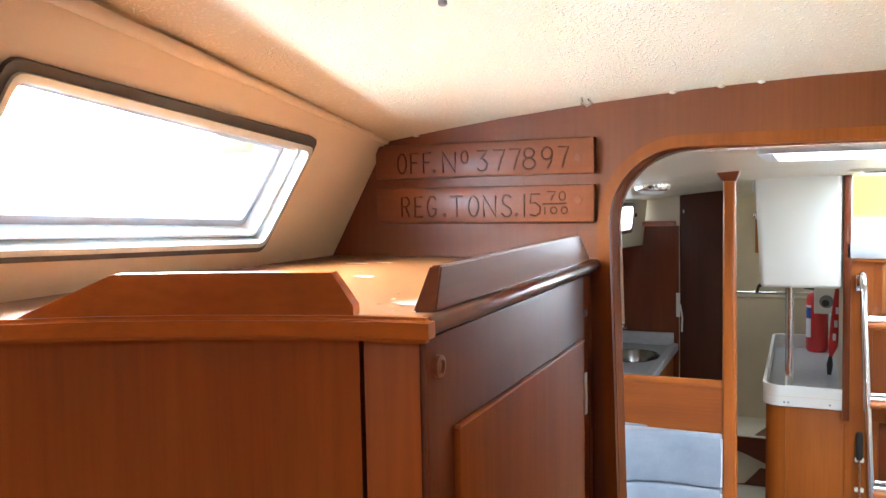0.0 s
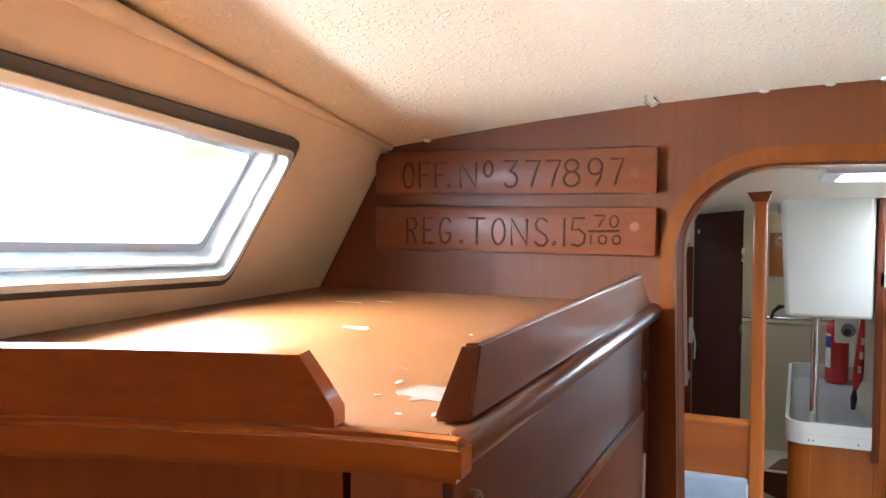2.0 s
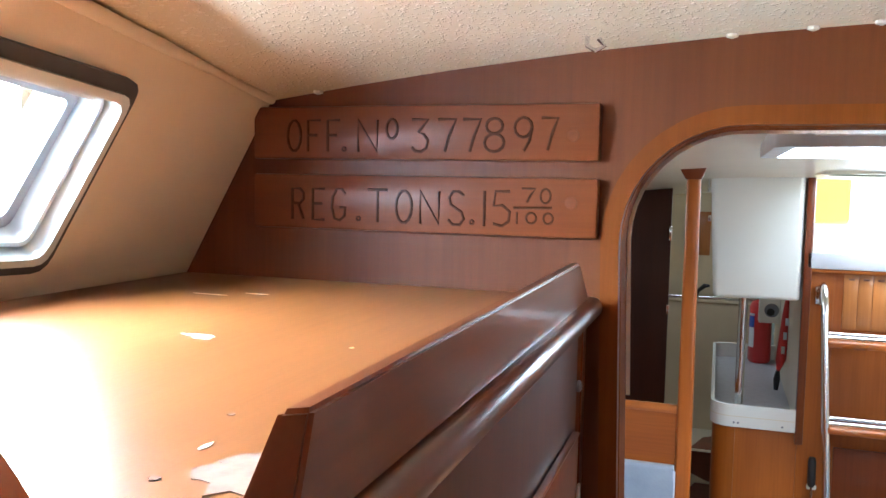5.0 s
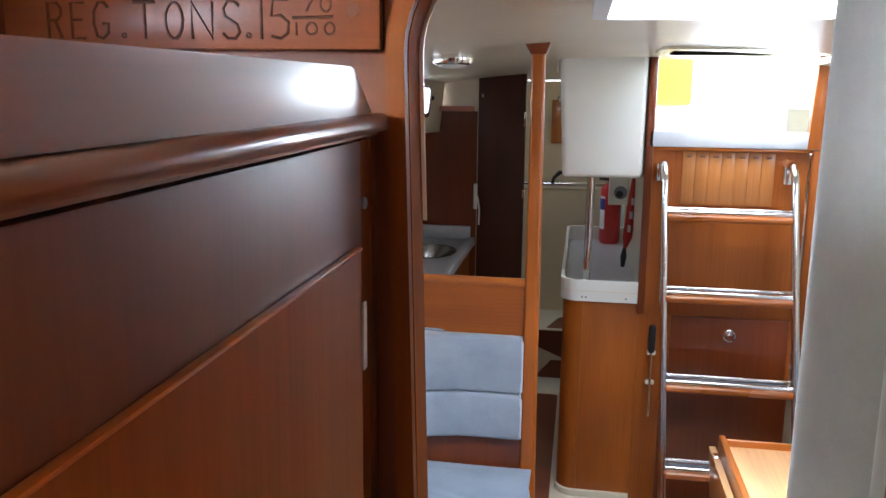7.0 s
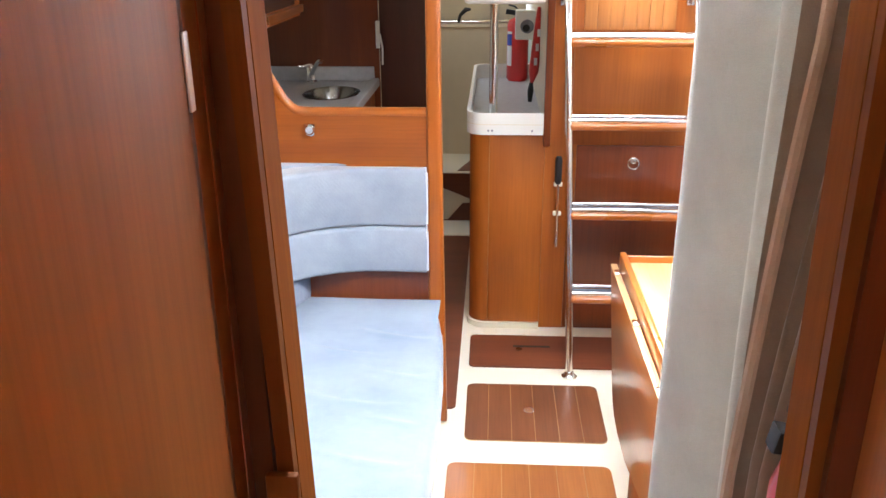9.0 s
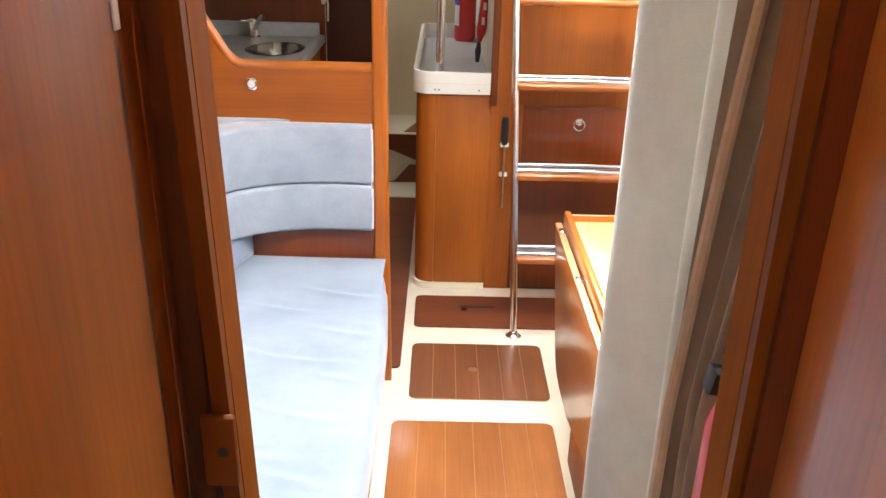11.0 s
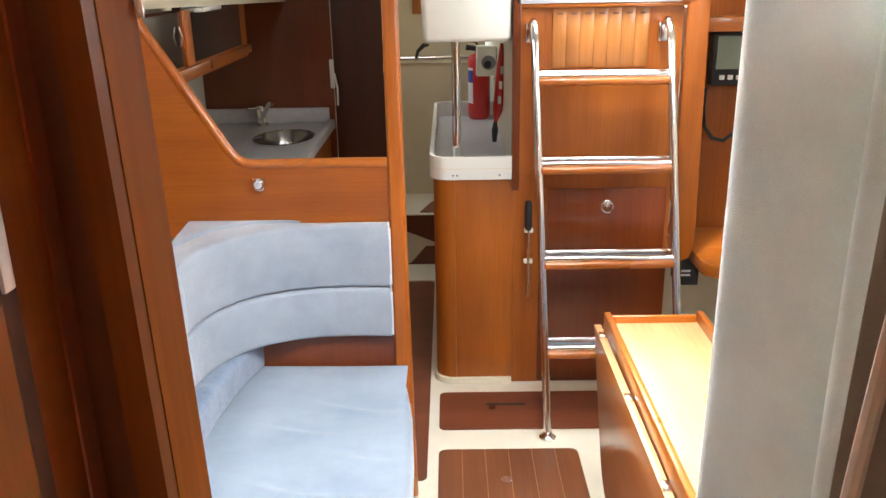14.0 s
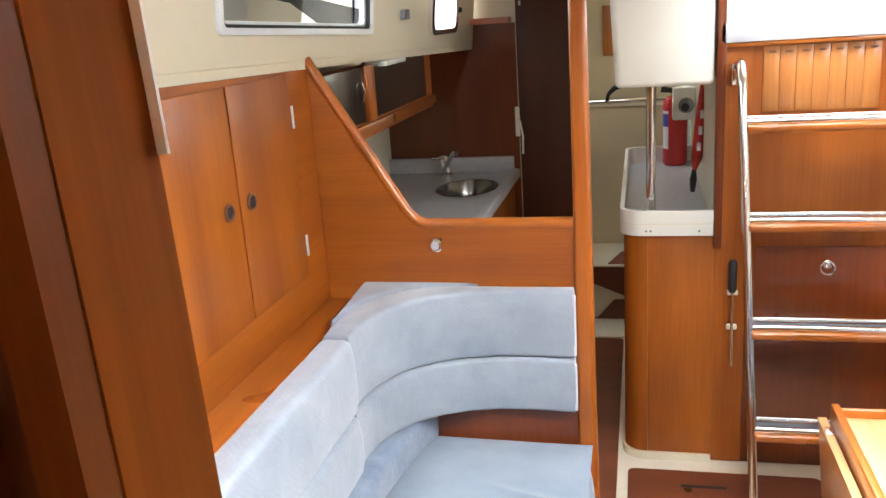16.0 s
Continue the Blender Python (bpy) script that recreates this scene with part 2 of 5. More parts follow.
def stucco():
    """Cream foam-backed headlining with short raised flecks."""
    m, n, l, p = material("cream_textured_headlining", 0.62)
    v = mapped(n, l, (1.0, 1.0, 1.0))
    warp = noise_tex(n, l, v, 60, 2)
    add = n.new("ShaderNodeVectorMath")
    add.operation = "MULTIPLY_ADD"
    add.inputs[1].default_value = (0.006,) * 3
    l.new(warp, add.inputs[0])
    l.new(v, add.inputs[2])
    t1 = noise_tex(n, l, add.outputs[0], 250, 2, 0.5)
    hgt = ramp(n, l, t1, [(0.55, (0, 0, 0)), (0.66, (1, 1, 1))])
    big = noise_tex(n, l, v, 3.0, 3)
    base = ramp(n, l, big, [(0.3, (0.68, 0.62, 0.44)), (0.7, (0.78, 0.72, 0.54))])
    l.new(mix(n, l, 0.5, base, mix(n, l, hgt, base, (0.92, 0.88, 0.74))), p.inputs["Base Color"])
    bump(n, l, p, hgt, 0.7, 0.0012)
    return m


HEADLINING = stucco()
LINER = plain("cream_vinyl_liner", (0.76, 0.71, 0.57), 0.45, 0, 0.06, 4, 0.15, 420)


def glass_mat():
    m = bpy.data.materials.new("clear_acrylic")
    m.use_nodes = True
    n, l = m.node_tree.nodes, m.node_tree.links
    n.remove(n["Principled BSDF"])
    t, g, x, f = n.new("ShaderNodeBsdfTransparent"), n.new("ShaderNodeBsdfGlossy"), n.new("ShaderNodeMixShader"), n.new("ShaderNodeFresnel")
    t.inputs[0].default_value = (0.93, 0.96, 0.97, 1)
    g.inputs["Roughness"].default_value = 0.03
    l.new(f.outputs[0], x.inputs[0]), l.new(t.outputs[0], x.inputs[1]), l.new(g.outputs[0], x.inputs[2])
    l.new(x.outputs[0], n["Material Output"].inputs[0])
    return m


GLASS = glass_mat()
LIT = bpy.data.materials.new("overcast_glare")
LIT.use_nodes = True
LIT.node_tree.nodes["Principled BSDF"].inputs["Base Color"].default_value = (0.8, 0.8, 0.8, 1)
LIT.node_tree.nodes["Principled BSDF"].inputs["Emission Color"].default_value = (0.95, 0.98, 1.0, 1)
LIT.node_tree.nodes["Principled BSDF"].inputs["Emission Strength"].default_value = 3.0


# ---- building helpers ----
def B():
    return bmesh.new()


def box(bm, x0, y0, z0, x1, y1, z1, bev=0.0, seg=2):
    r = bmesh.ops.create_cube(bm, size=1.0)
    m = Matrix.Translation(((x0 + x1) / 2, (y0 + y1) / 2, (z0 + z1) / 2)) @ Matrix.Diagonal((abs(x1 - x0), abs(y1 - y0), abs(z1 - z0), 1))
    bmesh.ops.transform(bm, matrix=m, verts=r["verts"])
    if bev:
        edges = list({e for v in r["verts"] for e in v.link_edges})
        bmesh.ops.bevel(bm, geom=edges, offset=bev, segments=seg, profile=0.5, affect="EDGES")
    return bm


def put(axis, u, v, w):
    """A point from its two coordinates in the section and one along the axis."""
    return {"x": (w, u, v), "y": (u, w, v), "z": (u, v, w)}[axis]


def prism(bm, pts, axis, a, b, bev=0.0, seg=2):
    """A section (list of two-coordinate points) drawn out along an axis from a to b."""
    lo = [bm.verts.new(put(axis, u, v, a)) for u, v in pts]
    hi = [bm.verts.new(put(axis, u, v, b)) for u, v in pts]
    n = len(pts)
    faces = [bm.faces.new(lo), bm.faces.new(hi)] + [bm.faces.new((lo[i], lo[(i + 1) % n], hi[(i + 1) % n], hi[i])) for i in range(n)]
    bmesh.ops.recalc_face_normals(bm, faces=faces)
    if bev:
        edges = list(set(faces[0].edges) | set(faces[1].edges))
        bmesh.ops.bevel(bm, geom=edges, offset=bev, segments=seg, profile=0.5, affect="EDGES")
    return bm


def hollow(bm, outer, inner, axis, a, b):
    """A ring between two sections of the same number of points, drawn out along an axis."""
    n = len(outer)
    rings = [[bm.verts.new(put(axis, u, v, w)) for u, v in pts] for w in (a, b) for pts in (outer, inner)]
    o0, i0, o1, i1 = rings
    fs = []
    for k in range(n):
        j = (k + 1) % n
        for q in ((o0[k], o0[j], i0[j], i0[k]), (o1[k], o1[j], i1[j], i1[k]), (o0[k], o0[j], o1[j], o1[k]), (i0[k], i0[j], i1[j], i1[k])):
            fs.append(bm.faces.new(q))
    bmesh.ops.recalc_face_normals(bm, faces=fs)
    return bm


def rounded(x0, y0, x1, y1, r, seg=5, corners=(1, 1, 1, 1)):
    """A rounded rectangle's outline; corners: bottom left, bottom right, top right, top left."""
    out = []
    for (cx, cy, a0), on, (px, py) in zip(((x0 + r, y0 + r, 180), (x1 - r, y0 + r, 270), (x1 - r, y1 - r, 0), (x0 + r, y1 - r, 90)), corners, ((x0, y0), (x1, y0), (x1, y1), (x0, y1))):
        for i in range(seg + 1):
            a = radians(a0 + 90 * i / seg)
            out.append((cx + r * math.cos(a), cy + r * math.sin(a)) if on else (px, py))
            if not on:
                break
    return out


def tube(bm, path, r, seg=12, cap=True):
    """A round bar along a line of points; r: one radius or one for each point."""
    path = [Vector(p) for p in path]
    rs = r if isinstance(r, (list, tuple)) else [r] * len(path)
    side, rings = None, []
    for i, p in enumerate(path):
        d = (path[min(i + 1, len(path) - 1)] - path[max(i - 1, 0)]).normalized()
        if side is None:
            side = d.orthogonal().normalized()
        side = (side - d * side.dot(d)).normalized()
        up = d.cross(side)
        rings.append([bm.verts.new(p + (side * math.cos(2 * math.pi * k / seg) + up * math.sin(2 * math.pi * k / seg)) * rs[i]) for k in range(seg)])
    for a, b in zip(rings, rings[1:]):
        for k in range(seg):
            bm.faces.new((a[k], a[(k + 1) % seg], b[(k + 1) % seg], b[k]))
    if cap:
        bm.faces.new(rings[0][::-1]), bm.faces.new(rings[-1])
    return bm


def lathe(bm, at, profile, axis="z", seg=24):
    """A turned shape: profile of (radius, height) pairs, about an axis through a point."""
    rings = []
    for r, h in profile:
        ring = []
        for k in range(seg):
            a = 2 * math.pi * k / seg
            u, v = r * math.cos(a), r * math.sin(a)
            ring.append(bm.verts.new(Vector(at) + Vector({"z": (u, v, h), "y": (u, h, v), "x": (h, u, v)}[axis])))
        rings.append(ring)
    fs = []
    for a, b in zip(rings, rings[1:]):
        for k in range(seg):
            fs.append(bm.faces.new((a[k], a[(k + 1) % seg], b[(k + 1) % seg], b[k])))
    fs += [bm.faces.new(rings[0]), bm.faces.new(rings[-1])]
    bmesh.ops.recalc_face_normals(bm, faces=fs)
    return bm


def arc(cx, cy, r, a0, a1, n=6):
    return [(cx + r * math.cos(radians(a0 + (a1 - a0) * i / n)), cy + r * math.sin(radians(a0 + (a1 - a0) * i / n))) for i in range(n + 1)]


def part(name, bm, mat, parent=None, label="", smooth=40, kind="", category="", at=None, group=""):
    """Makes one mesh object of a bmesh drawn in the plan's units."""
    bm.transform(Matrix.Scale(K, 4))
    base = Vector((0, 0, 0))
    if parent is None:
        xs = [v.co for v in bm.verts]
        base = Vector(at) * K if at else Vector(((min(c.x for c in xs) + max(c.x for c in xs)) / 2, (min(c.y for c in xs) + max(c.y for c in xs)) / 2, min(c.z for c in xs)))
    else:
        base = world_at(parent)
    bmesh.ops.translate(bm, verts=bm.verts, vec=-base)
    me = bpy.data.meshes.new(name)
    bm.to_mesh(me)
    bm.free()
    ob = new(name, me)
    me.materials.append(mat)
    for f in me.polygons:
        f.use_smooth = True
    me.set_sharp_from_angle(angle=radians(smooth))
    if parent is None:
        ob.location = base
    else:
        ob.parent = parent
    return tagged(ob, label, category, group, kind)


def world_at(ob):
    p = Vector((0, 0, 0))
    while ob:
        p += ob.location
        ob = ob.parent
    return p


def thing(name, at, label, category, group="", kind=""):
    ob = new(name)
    ob.empty_display_size = 0.05
    ob.location = Vector(at) * K
    return tagged(ob, label, category, group, kind)


def structure(name, bm, mat, label, category="structure", smooth=40):
    return part(name, bm, mat, None, label, smooth, "structure", category)


# ---- shell ----
def side_x(z):
    return -0.377 + 0.57 * (z - 1.594)


def roof_fore(x, y):
    return 1.645 - 0.123 * (0.25 - x) ** 2 + 0.128 * (1.06 - y)


def roof_main(x, y):
    return 1.590 - 0.09 * (0.25 - x) ** 2 + 0.03 * (2.68 - y)


def sheet(bm, fn, xs, ys, thick, skip=None):
    """A sheet over a grid with thickness upwards; skip(x, y) leaves an opening."""
    g = {(i, j): bm.verts.new((x, y, fn(x, y))) for i, x in enumerate(xs) for j, y in enumerate(ys)}
    h = {(i, j): bm.verts.new((x, y, fn(x, y) + thick)) for i, x in enumerate(xs) for j, y in enumerate(ys)}
    cells = {(i, j) for i in range(len(xs) - 1) for j in range(len(ys) - 1) if not (skip and skip((xs[i] + xs[i + 1]) / 2, (ys[j] + ys[j + 1]) / 2))}
    for i, j in cells:
        q = [(i, j), (i + 1, j), (i + 1, j + 1), (i, j + 1)]
        bm.faces.new([g[k] for k in q][::-1])
        bm.faces.new([h[k] for k in q])
        for (a, b), nb in (((q[0], q[1]), (i, j - 1)), ((q[1], q[2]), (i + 1, j)), ((q[2], q[3]), (i, j + 1)), ((q[3], q[0]), (i - 1, j))):
            if nb not in cells:
                bm.faces.new((g[a], g[b], h[b], h[a]))
    bmesh.ops.delete(bm, geom=[v for v in bm.verts if not v.link_faces], context="VERTS")
    return bm


def lin(a, b, n):
    return [a + (b - a) * i / n for i in range(n + 1)]


# forward cabin ceiling and sides
ceil_xs = [-0.44, -0.37, -0.30, -0.22, -0.12, 0.0, 0.12, 0.25, 0.4, 0.55, 0.7, 0.85, 1.0]
# the opening left in this sheet is unseen, made for the forward fill lamp
structure("ceiling", sheet(B(), roof_fore, ceil_xs, lin(-1.0, 1.06, 6), 0.02, lambda x, y: -0.35 < x < 0.12 and -0.9 < y < -0.6), HEADLINING, "cream textured headlining over the forward cabin", "ceiling")
structure("ceiling", sheet(B(), roof_main, [-0.62, -0.5, -0.35, -0.2, -0.05, 0.05, 0.15, 0.28, 0.45, 0.60, 0.76, 0.9, 1.1, 1.3], [1.085, 1.3, 1.57, 1.78, 1.99, 2.4, 2.92, 3.1, 3.30, 3.42, 3.8, 4.4, 5.0, 5.4], 0.02,
          lambda x, y: (0.05 < x < 0.45 and 1.57 < y < 1.99) or (0.28 < x < 0.76 and 2.92 < y < 3.30) or (x > 0.28 and x < 0.76 and y > 3.42)), CREAM, "cream moulded deckhead over the saloon", "ceiling")


def slant_wall(bm, ys, zs, fx, thick, skip=None):
    g = {}
    for i, y in enumerate(ys):
        for j, z in enumerate(zs):
            g[i, j, 0] = bm.verts.new((fx(z), y, z))
            g[i, j, 1] = bm.verts.new((fx(z) - thick, y, z))
    cells = {(i, j) for i in range(len(ys) - 1) for j in range(len(zs) - 1) if not (skip and skip((ys[i] + ys[i + 1]) / 2, (zs[j] + zs[j + 1]) / 2))}
    fs = []
    for i, j in cells:
        q = [(i, j), (i + 1, j), (i + 1, j + 1), (i, j + 1)]
        fs.append(bm.faces.new([g[(*k, 0)] for k in q]))
        fs.append(bm.faces.new([g[(*k, 1)] for k in q][::-1]))
        for (a, b), nb in (((q[0], q[1]), (i, j - 1)), ((q[1], q[2]), (i + 1, j)), ((q[2], q[3]), (i, j + 1)), ((q[3], q[0]), (i - 1, j))):
            if nb not in cells:
                fs.append(bm.faces.new((g[(*a, 0)], g[(*b, 0)], g[(*b, 1)], g[(*a, 1)])))
    bmesh.ops.recalc_face_normals(bm, faces=fs)
    bmesh.ops.delete(bm, geom=[v for v in bm.verts if not v.link_faces], context="VERTS")
    return bm


# port side of the forward cabin with its window
fore_window = lambda y, z: 0.47 < y < 0.91 and 1.46 < z < 1.63
structure("wall_port_forward", slant_wall(B(), [-1.0, -0.4, 0.1, 0.47, 0.91, 1.06], [1.30, 1.40, 1.46, 1.63, 1.70, 1.86], side_x, 0.03, fore_window), LINER, "cream vinyl-lined coachroof side in the forward cabin", "wall")
structure("wall_port_forward", box(B(), -0.98, -1.0, -0.05, -0.95, 1.06, 1.42), LINER, "cream lined hull side in the forward cabin", "wall")
structure("side_deck_underside", box(B(), -0.98, -1.0, 1.40, -0.50, 0.57, 1.43), LINER, "cream lined underside of the side deck", "ceiling")
structure("wall_starboard_forward", box(B(), 1.0, -1.0, -0.05, 1.03, 1.06, 1.9), WOOD_V, "varnished teak side of the forward cabin", "wall")
structure("wall_forward_end", box(B(), -0.98, -1.03, -0.05, 1.03, -1.0, 2.0), WOOD_V, "varnished teak end of the forward cabin", "wall")


def window_frame(ring_out, ring_in, d0, d1):
    """A ring on the sloping side between two outlines of (y, z), standing d0 to d1 proud."""
    bm = B()
    n = len(ring_out)
    vs = []
    for d, ring in ((d0, ring_out), (d1, ring_out), (d1, ring_in), (d0, ring_in)):
        vs.append([bm.verts.new((side_x(z) + d * 0.87, y, z - d * 0.5)) for y, z in ring])
    fs = []
    for a, b in zip(vs, vs[1:] + vs[:1]):
        for k in range(n):
            fs.append(bm.faces.new((a[k], a[(k + 1) % n], b[(k + 1) % n], b[k])))
    bmesh.ops.recalc_face_normals(bm, faces=fs)
    return bm


def soften(q, r=0.012, n=3):
    out = []
    for i, p in enumerate(q):
        p, a, b = Vector(p), Vector(q[i - 1]), Vector(q[(i + 1) % len(q)])
        s, e = p + (a - p).normalized() * r, p + (b - p).normalized() * r
        for k in range(n + 1):
            t = k / n
            out.append(tuple(s * (1 - t) ** 2 + p * 2 * t * (1 - t) + e * t * t))
    return out


RECT = [(0.91, 1.63), (0.91, 1.46), (0.47, 1.46), (0.47, 1.63)]
OUT = [(0.899, 1.594), (0.886, 1.471), (0.485, 1.489), (0.503, 1.625)]
FACE = [(0.8925, 1.586), (0.880, 1.478), (0.491, 1.495), (0.509, 1.618)]


def drawn_in(q, d):
    """Four (y, z) corners moved d towards the middle of the opening."""
    (ay, az), (by, bz), (cy, cz), (dy, dz) = q
    return [(ay - d, az - d), (by - d, bz + d), (cy + d, cz + d), (dy + d, dz - d)]


structure("wall_port_forward", window_frame(RECT, FACE, -0.026, 0.0), LINER, "cream vinyl-lined reveal round the coachroof window", "wall")
w1 = thing("window_1", (-0.42, 0.68, 1.468), "aluminium-framed coachroof window with black gasket", "window", kind="structure")
part("gasket", window_frame(soften(OUT), soften(FACE, 0.010), 0.0005, 0.005), SLATE, w1, "black rubber gasket")
A, C, D, E = drawn_in(FACE, 0.005), drawn_in(FACE, 0.007), drawn_in(FACE, 0.010), drawn_in(FACE, 0.017)
part("window_frame", window_frame(soften(FACE, 0.010), soften(A, 0.009), -0.0115, 0.008), FRAME_METAL, w1)
part("gasket", window_frame(soften(A, 0.009), soften(C, 0.008), -0.013, -0.010), GREY, w1, "dark joint in the frame")
part("window_frame", window_frame(soften(C, 0.008), soften(D, 0.007), -0.0235, -0.004), FRAME_METAL, w1)
part("gasket", window_frame(soften(D, 0.007), soften(E, 0.006), -0.027, -0.021), SEAL_GREY, w1, "grey inner seal")
bm = B()
bm.faces.new([bm.verts.new((side_x(z) - 0.025 * 0.87, y, z + 0.0125)) for y, z in soften(D, 0.007)])
bmesh.ops.solidify(bm, geom=bm.faces[:], thickness=0.003)
pane = part("pane", bm, GLASS, w1)
pane.visible_shadow = False

structure("seam_piping", tube(B(), [(side_x(z), y, z) for y, z in [(y, roof_fore(-0.36, y) - 0.002) for y in lin(-0.95, 1.058, 24)]], 0.0022, 6), TAN, "folded seam between headlining and side lining", "trim")

fold = lin(-0.95, 1.05, 26)
structure("liner_fold", tube(B(), [(side_x(roof_fore(-0.36, y)) + 0.004, y, roof_fore(-0.36, y) - 0.004 - 0.011 * (1.05 - y) / 2.0) for y in fold], [0.003 + 0.013 * (1.05 - y) / 2.0 + 0.0008 * math.sin(y * 31) for y in fold], 12), LINER, "soft roll of cream vinyl along the headlining's edge", "trim", 80)

# bulkhead with the arched doorway
def arch_outline(x0, x1, z0, z1, r, seg=8):
    return [(x0, z0)] + [(x1, z0)] + arc(x1 - r, z1 - r, r, 0, 90, seg) + arc(x0 + r, z1 - r, r, 90, 180, seg)


def doorway_wall(bm, x0, x1, z0, top, ox0, ox1, oz0, oz1, r, ya, yb):
    """A wall with an arched doorway, built as pieces that butt around the opening."""
    prism(bm, [(x0, z0), (ox0, z0)] + [(x, top(x)) for x in lin(ox0, x0, 14)], "y", ya, yb)
    prism(bm, [(ox1, z0), (x1, z0)] + [(x, top(x)) for x in lin(x1, ox1, 8)], "y", ya, yb)
    prism(bm, [(ox0, z0), (ox1, z0), (ox1, oz0), (ox0, oz0)], "y", ya, yb)
    lft = arc(ox0 + r, oz1 - r, r, 180, 90, 8)
    rgt = arc(ox1 - r, oz1 - r, r, 90, 0, 8)
    mid = (ox0 + ox1) / 2
    prism(bm, lft + [(mid, oz1), (mid, top(mid)), (ox0, top(ox0))], "y", ya, yb)
    prism(bm, [(mid, oz1)] + rgt + [(ox1, top(ox1)), (mid, top(mid))], "y", ya, yb)
    return bm


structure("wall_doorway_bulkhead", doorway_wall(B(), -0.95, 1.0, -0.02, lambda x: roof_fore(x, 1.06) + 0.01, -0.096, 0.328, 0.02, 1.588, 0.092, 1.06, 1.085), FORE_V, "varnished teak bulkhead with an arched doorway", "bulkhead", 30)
def jamb_outline(d):
    """The doorway's outline drawn out by d: the sides lean a little."""
    r = 0.083 + d
    return [(-0.0536 - d, 0.02), (0.318 + d, 0.02)] + arc(0.3015 - 0.083, 1.5755 - 0.083, r, 0, 90, 10) + arc(-0.0902 + 0.083, 1.5755 - 0.083, r, 90, 180, 10)


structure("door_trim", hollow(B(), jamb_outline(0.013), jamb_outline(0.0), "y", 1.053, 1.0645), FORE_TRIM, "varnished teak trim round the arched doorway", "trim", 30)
structure("door_trim", hollow(B(), jamb_outline(0.016), jamb_outline(-0.0005), "y", 1.065, 1.1055), LINING, "varnished teak lining of the arched doorway", "trim", 30)
# thin white strip modelling the reflection on the varnished edge of the arch
glint_o = [(-0.0862, 1.37)] + arc(-0.0068, 1.4925, 0.0835, 180, 90, 10) + arc(0.2185, 1.4925, 0.0835, 90, 0, 10)
glint_i = [(-0.0832, 1.37)] + arc(-0.0068, 1.4925, 0.0800, 180, 90, 10) + arc(0.2185, 1.4925, 0.0800, 90, 0, 10)
bm = B()
prev = None
for (ou, ov), (iu, iv) in zip(glint_o, glint_i):
    cur = [bm.verts.new(c) for c in ((ou, 1.1042, ov), (ou, 1.1056, ov), (iu, 1.1056, iv), (iu, 1.1042, iv))]
    if prev:
        for j in range(4):
            bm.faces.new((prev[j], prev[(j + 1) % 4], cur[(j + 1) % 4], cur[j]))
    prev = cur
bmesh.ops.recalc_face_normals(bm, faces=bm.faces[:])
structure("door_trim", bm, WHITE, "painted highlight inside the head of the doorway", "trim", 30)

# saloon and galley shell
structure("floor", box(B(), -1.0, -1.0, -0.04, 1.3, 4.33, -0.004), FLOOR, "cream moulded glassfibre cabin sole", "floor")
def liner_x(z, y=2.0):
    """The coachroof side: nearly upright, drawing in towards the galley's end."""
    return -0.69 + 0.10 * (z - 1.33) + 0.0715 * max(0.0, y - 2.68)


def liner_foot(y):
    return 1.345 - 0.0255 * (y - 2.0)
lys, lzs = [1.085, 1.7, 2.295, 2.68, 3.05, 3.59, 3.83, 4.12], [0.0, 0.07, 0.155, 0.175, 0.26]
bm = B()
g = {(i, j, k): bm.verts.new((liner_x(liner_foot(y) + z, y) - 0.03 * k, y, liner_foot(y) + z)) for i, y in enumerate(lys) for j, z in enumerate(lzs) for k in (0, 1)}
cells = {(i, j) for i in range(len(lys) - 1) for j in range(len(lzs) - 1)} - {(2, 1), (3, 1)}
for i, j in cells:
    q = [(i, j), (i + 1, j), (i + 1, j + 1), (i, j + 1)]
    bm.faces.new([g[(*k, 0)] for k in q]), bm.faces.new([g[(*k, 1)] for k in q][::-1])
    for (a, b), nb in (((q[0], q[1]), (i, j - 1)), ((q[1], q[2]), (i + 1, j)), ((q[2], q[3]), (i, j + 1)), ((q[3], q[0]), (i - 1, j))):
        if nb not in cells:
            bm.faces.new((g[(*a, 0)], g[(*b, 0)], g[(*b, 1)], g[(*a, 1)]))
bmesh.ops.recalc_face_normals(bm, faces=bm.faces[:])
structure("wall_port_coachroof", bm, CREAM, "cream moulded coachroof side above the lockers", "wall", 25)
structure("wall_port_coachroof", slant_wall(B(), [4.16, 5.4], [1.30, 1.60], lambda z: -0.66, 0.03), CREAM, "cream lining of the aft passage", "wall")
bm = B()
prev = None
for y in [1.085, 2.0, 2.68, 3.4, 4.12]:
    z, x = liner_foot(y), liner_x(liner_foot(y), y)
    cur = [bm.verts.new(c) for c in ((-1.06, y, z - 0.020), (x - 0.003, y, z - 0.020), (x - 0.0005, y, z - 0.0005), (-1.06, y, z - 0.0005))]
    if prev:
        for k in range(4):
            bm.faces.new((prev[k], prev[(k + 1) % 4], cur[(k + 1) % 4], cur[k]))
    else:
        bm.faces.new(cur)
    prev = cur
bm.faces.new(prev[::-1])
bmesh.ops.recalc_face_normals(bm, faces=bm.faces[:])
structure("wall_port_coachroof", bm, CREAM, "cream lower edge of the coachroof moulding", "trim")
structure("wall_port_hull", box(B(), -1.10, 1.085, -0.05, -1.07, 5.4, 1.34), CREAM, "cream hull side behind lockers and galley", "wall")
structure("wall_port_galley", box(B(), -1.07, 2.70, 0.80, -0.955, 4.12, 1.12), CREAM, "cream hull lining behind the galley worktop", "wall")
